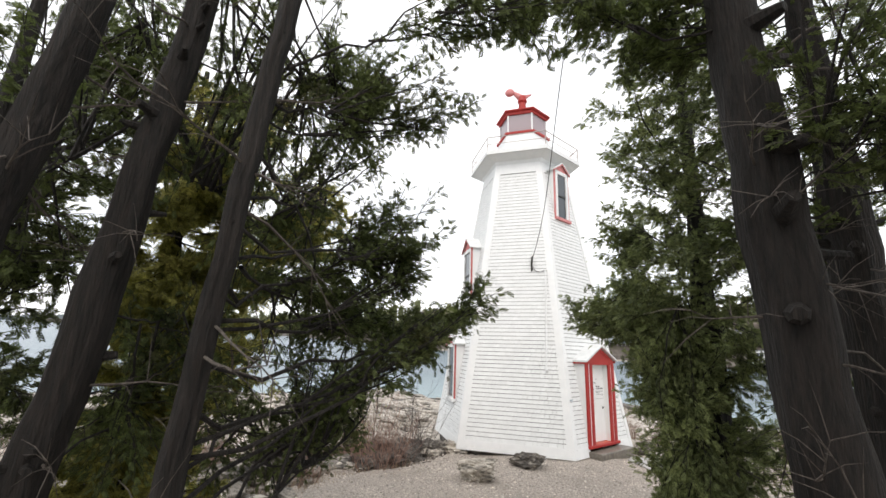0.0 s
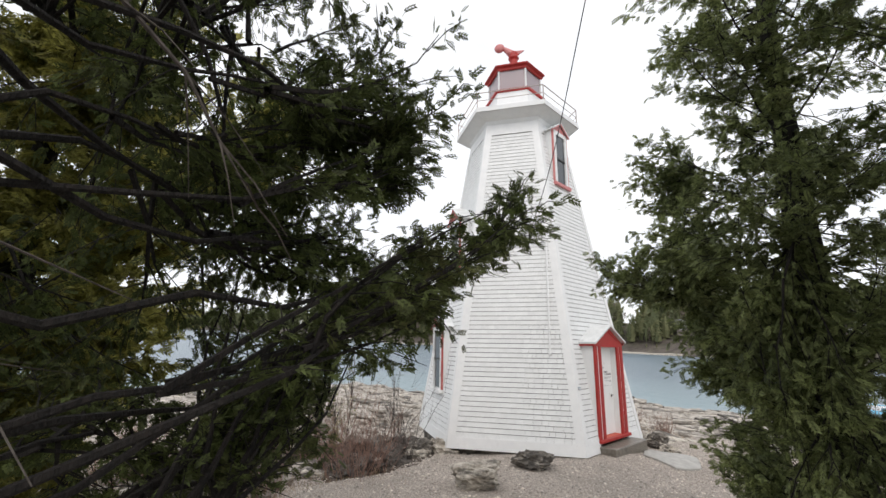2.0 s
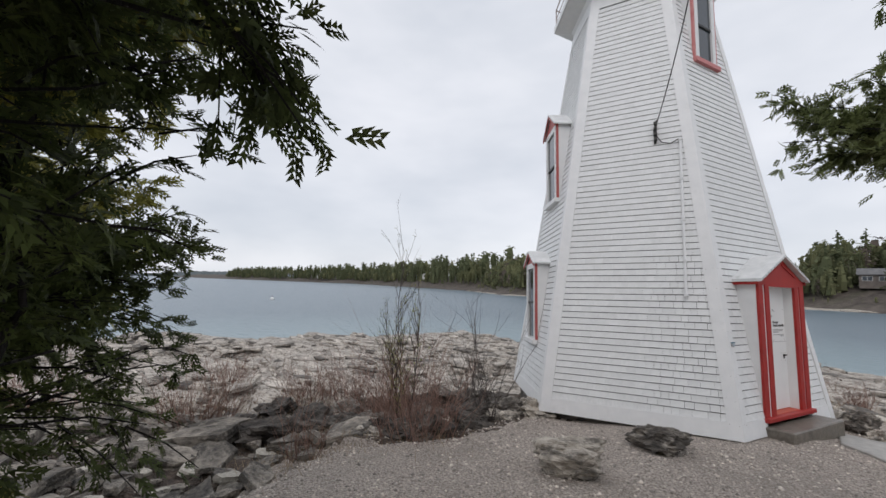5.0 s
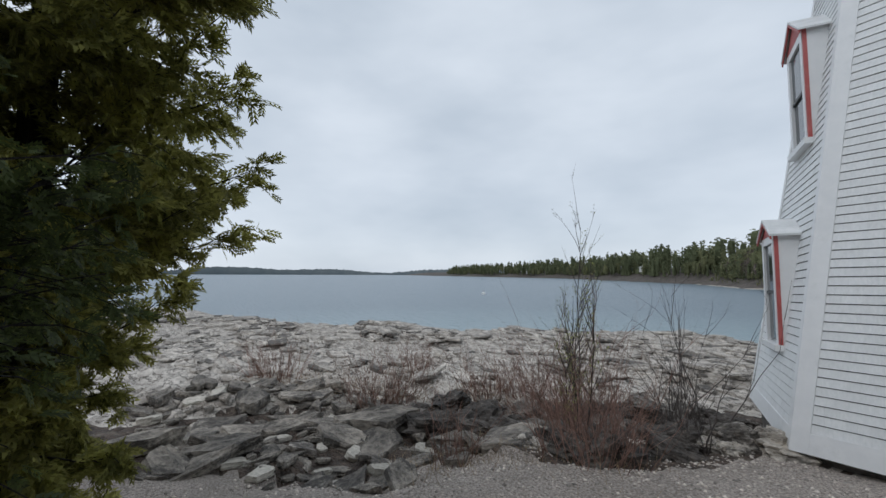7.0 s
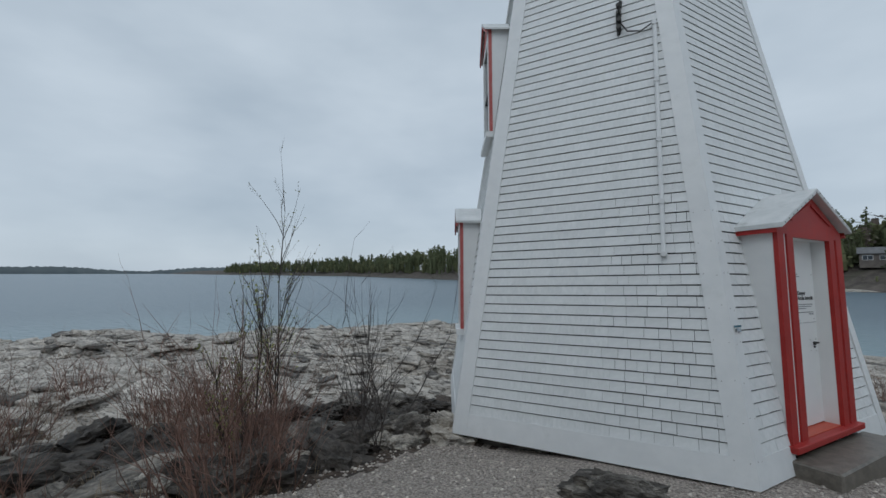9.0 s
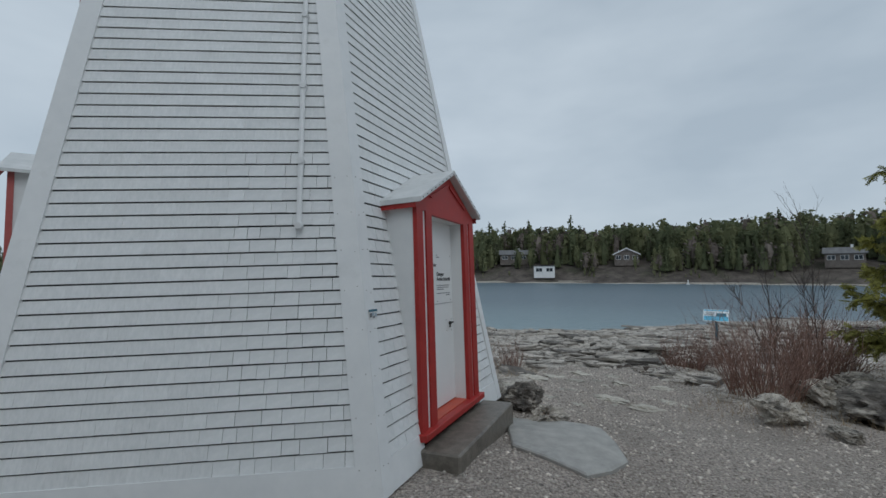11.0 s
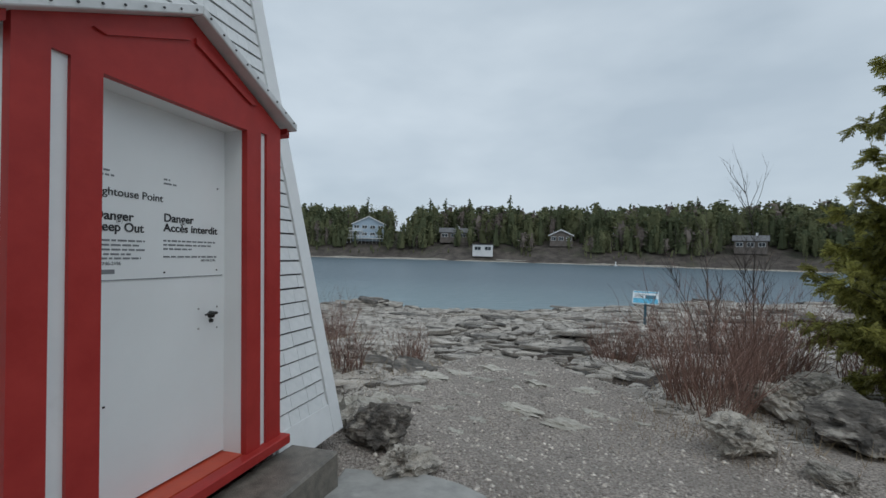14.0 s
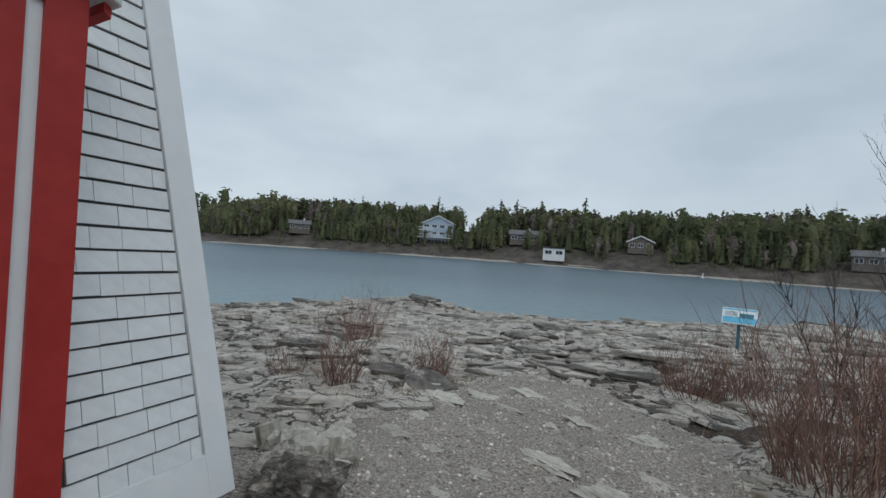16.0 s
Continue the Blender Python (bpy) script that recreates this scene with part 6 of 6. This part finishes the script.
forest("far_conifers", FAR_GREEN, ["cedar", "cedar", "leafy", "cedar"], 1450, (3, 10), (8, 12), 1, "dark green conifers along the far shore")
forest("far_spruces", FAR_GREEN, ["spruce"], 70, (3, 10), (12, 16), 2, "tall spruces standing above the far woods")
forest("far_budding_trees", FAR_OLIVE, ["leafy", "leafy", "cedar"], 1600, (3, 10), (7, 12), 3, "olive budding trees on the far shore")
forest("far_bare_trees", FAR_BARE, ["bare", "leafy"], 650, (3, 10), (7, 12), 4, "bare grey-brown trees on the far shore")
forest("far_back_conifers", FAR_GREEN, ["cedar", "leafy", "spruce"], 520, (3, 10), (8, 11.5), 7, "dark trees closing the back of the far woods", depth=(26, 14))
forest("far_bank_scrub", FAR_OLIVE, ["leafy", "bare"], 620, (3, 10), (2.2, 4.8), 8, "low scrub growing down the far rock bank", depth=(3.5, 6))
forest("point_woods", FAR_GREEN, ["cedar", "spruce", "leafy"], 520, (1, 3), (12, 20), 5, "dark woods along a distant wooded point")
forest("point_budding_trees", FAR_OLIVE, ["leafy"], 420, (1, 4), (9, 15), 6, "olive budding trees along a distant point")


def ridge():
    r = np.random.RandomState(8)
    az = np.radians(np.linspace(146, 205, 420))
    d = 1900 + 150 * np.sin(az * 7)
    h = 22 + 7 * np.sin(az * 11) + 5 * np.sin(az * 29 + 1) + r.uniform(-2.5, 2.5, 420)
    x, y = d * np.cos(az), d * np.sin(az)
    co = np.concatenate([np.stack([x, y, np.full(420, WATER_Z - 1)], -1), np.stack([x, y, WATER_Z + h], -1), np.stack([x * 1.08, y * 1.08, WATER_Z + h * 0.8], -1)])
    i = np.arange(419)
    fs = np.concatenate([np.stack([i, i + 1, i + 421, i + 420], -1), np.stack([i + 420, i + 421, i + 841, i + 840], -1)])
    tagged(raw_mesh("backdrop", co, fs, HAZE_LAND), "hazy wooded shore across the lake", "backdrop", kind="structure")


ridge()


def shore_ledge():
    """A low bleached rock lip where the far bank meets the lake."""
    rows = []
    for (ax, ay), (bx, by) in zip(BANK[3:], BANK[4:]):
        n = max(2, int(math.hypot(bx - ax, by - ay) / 3))
        nx, ny = -(by - ay) / math.hypot(bx - ax, by - ay), (bx - ax) / math.hypot(bx - ax, by - ay)
        for k in range(n):
            x, y = ax + (bx - ax) * k / n, ay + (by - ay) * k / n
            w = 0.35 * float(rough_noise(np.array([x * 0.2]), np.array([y * 0.2]), 61, 3)[0])
            rows.append([(x + nx * d, y + ny * d, WATER_Z + z + w * f) for d, z, f in ((-1.0, -0.4, 0), (-0.7, 0.30, 1), (0.6, 0.42, 1), (1.6, -0.2, 0))])
    verts = [p for row in rows for p in row]
    faces = [(4 * i + j, 4 * i + 4 + j, 4 * i + 5 + j, 4 * i + 1 + j) for i in range(len(rows) - 1) for j in range(3)]
    tagged(mesh_object("shore_ledge", verts, faces, LIME), "bleached rock lip along the far waterline", "shore", kind="structure")


shore_ledge()


def house(name, site, az, width, depth, storeys, wall_mat, roof_mat, label, base=0.0, gable_front=True, trim=FAR_WHITE, windows=3, flat_roof=False, stilts=0.0):
    x, y = SITES[site]
    z = ground_z(x, y) + base
    h = thing(name, Matrix.Translation((x, y, z)) @ Matrix.Rotation(radians(az - 90), 4, "Z"), label, name.replace("_", " "))
    wall_h = 2.7 * storeys
    hw, hd = width / 2, depth / 2
    part("wall", box(-hw, -hd, -1.2, hw, hd, wall_h), wall_mat, h)
    rise = 0.3 if flat_roof else (width if gable_front else depth) * 0.24
    o = 0.5
    if flat_roof:
        part("roof", box(-hw - 0.2, -hd - 0.2, wall_h, hw + 0.2, hd + 0.2, wall_h + 0.22), roof_mat, h)
    elif gable_front:
        part("gable", prism([(-hw, -hd - 0.01, wall_h), (hw, -hd - 0.01, wall_h), (0, -hd - 0.01, wall_h + rise)], (0, 1, 0), 0.2), wall_mat, h)
        for s in (-1, 1):
            slope = rise / hw
            e, ez = s * (hw + o), wall_h - o * slope
            roof = part("roof_slope", block(bmesh.new(), [(e, -hd - o, ez), (0, -hd - o, wall_h + rise), (0, hd + o, wall_h + rise), (e, hd + o, ez), (e, -hd - o, ez + 0.18), (0, -hd - o, wall_h + rise + 0.18), (0, hd + o, wall_h + rise + 0.18), (e, hd + o, ez + 0.18)]), roof_mat, h)
            part("barge_board", block(bmesh.new(), [(e, -hd - o - 0.08, ez - 0.2), (0, -hd - o - 0.08, wall_h + rise - 0.2), (0, -hd - o - 0.005, wall_h + rise - 0.2), (e, -hd - o - 0.005, ez - 0.2), (e, -hd - o - 0.08, ez + 0.2), (0, -hd - o - 0.08, wall_h + rise + 0.2), (0, -hd - o - 0.005, wall_h + rise + 0.2), (e, -hd - o - 0.005, ez + 0.2)]), trim, roof)
    else:
        for s in (-1, 1):
            e, ez = s * (hd + o), wall_h - 0.2
            part("roof_slope", block(bmesh.new(), [(-hw - o, e, ez), (-hw - o, 0, wall_h + rise), (hw + o, 0, wall_h + rise), (hw + o, e, ez), (-hw - o, e, ez + 0.18), (-hw - o, 0, wall_h + rise + 0.18), (hw + o, 0, wall_h + rise + 0.18), (hw + o, e, ez + 0.18)]), roof_mat, h)
        part("chimney", box(hw * 0.3, -0.3, wall_h + rise * 0.5, hw * 0.3 + 0.6, 0.3, wall_h + rise + 0.9), trim, h)
    for s in range(storeys):
        for k in range(windows):
            cx = -hw + width * (k + 0.5) / windows
            ww = min(1.1, width / windows * 0.32)
            win = part("window", box(cx - ww, -hd - 0.06, 2.7 * s + 0.85, cx + ww, -hd - 0.012, 2.7 * s + 2.15), trim, h)
            for j in (0, 1):
                part("pane", box(cx - ww + 0.1 + j * (ww - 0.05), -hd - 0.09, 2.7 * s + 0.95, cx + j * (ww - 0.05) - 0.05, -hd - 0.065, 2.7 * s + 2.05), PANE, win)
    return h


blue = house("house", "blue", 86.3, 12.0, 8.0, 2, BLUE_WALL, GREY_ROOF, "pale blue two-storey house with white trim and decks", base=0.9, windows=4)
for z0, w0, w1, d0 in ((0.0, -9.2, 5.6, 7.2), (2.7, -7.4, -2.0, 6.4)):
    deck = part("deck", box(w0, -d0, z0 - 0.25, w1, -4.02, z0), FAR_WHITE, blue)
    part("deck_rail", box(w0, -d0, z0 + 0.95, w1, -d0 + 0.08, z0 + 1.05), FAR_WHITE, deck)
    for k in range(12):
        xx = w0 + 0.05 + (w1 - w0 - 0.1) * k / 11
        part("deck_post", box(xx - 0.05, -d0, z0 - (2.4 if z0 > 1 else 2.0), xx + 0.05, -d0 + 0.08, z0 + 0.96), FAR_WHITE, deck)
house("cottage", "grey", 75.0, 10.0, 6.5, 1, BROWN_WALL, GREY_ROOF, "low cottage with a broad grey roof among trees", base=0.6, gable_front=False)
house("boathouse", "shed", 71.1, 6.8, 4.5, 1, FAR_WHITE, GREY_ROOF, "small white flat-roofed boathouse at the waterline", base=0.5, windows=2, flat_roof=True)
house("cottage", "brown", 61.0, 7.5, 6.5, 1, BROWN_WALL, GREY_ROOF, "dark brown cottage half hidden in the far woods", base=0.8)
house("cottage", "right", 40.7, 8.0, 6.0, 1, BROWN_WALL, GREY_ROOF, "brown waterside cottage in the far woods", base=0.6, gable_front=False)
house("cottage", "left", 104.0, 8.0, 6.0, 1, BROWN_WALL, GREY_ROOF, "grey cottage on the wooded far shore", base=0.6, gable_front=False)
for k, name in enumerate(FAR_HOMES):
    house("cottage", name, HOMES[name][0], 9.0, 7.0, 1, FAR_WHITE if k % 2 == 0 else BLUE_WALL, GREY_ROOF, "pale cottage among trees on the distant point", base=1.0 + 0.5 * k, gable_front=k % 2 == 0, windows=2)
dx, dy = SITES["shed"]
dock = thing("dock", Matrix.Translation((dx + 8.0, dy - 6.5, WATER_Z)) @ Matrix.Rotation(radians(-37), 4, "Z"), "low pale timber dock along the far shore", "dock")
part("deck", box(-5.0, -1.4, 0.45, 5.0, 1.4, 0.75), PALE, dock)
for k in range(5):
    part("pile", box(-4.8 + 2.3 * k, -1.35, -1.0, -4.5 + 2.3 * k, -1.05, 0.45), BROWN_WALL, dock)
marker = thing("channel_marker", Matrix.Translation((82.0, 107.0, WATER_Z)), "white marker post standing near the far shore", "marker")
part("post", tube([(0, 0, -1), (0, 0, 1.3)], [0.16, 0.14], 8), FAR_WHITE, marker)
part("float", tube([(0, 0, -0.3), (0, 0, 0.25)], [0.5, 0.45], 10), FAR_WHITE, marker)
buoy = thing("mooring_buoy", Matrix.Translation((-85, 57, WATER_Z)), "white mooring buoy afloat on the lake", "buoy")
bm = bmesh.new()
bmesh.ops.create_uvsphere(bm, u_segments=12, v_segments=8, radius=0.5, matrix=Matrix.Translation((0, 0, 0.2)))
part("float", bm, FAR_WHITE, buoy, smooth=True)
part("ring", tube([(0, 0, 0.65), (0, 0, 0.95)], [0.06, 0.06], 6), METAL, buoy)
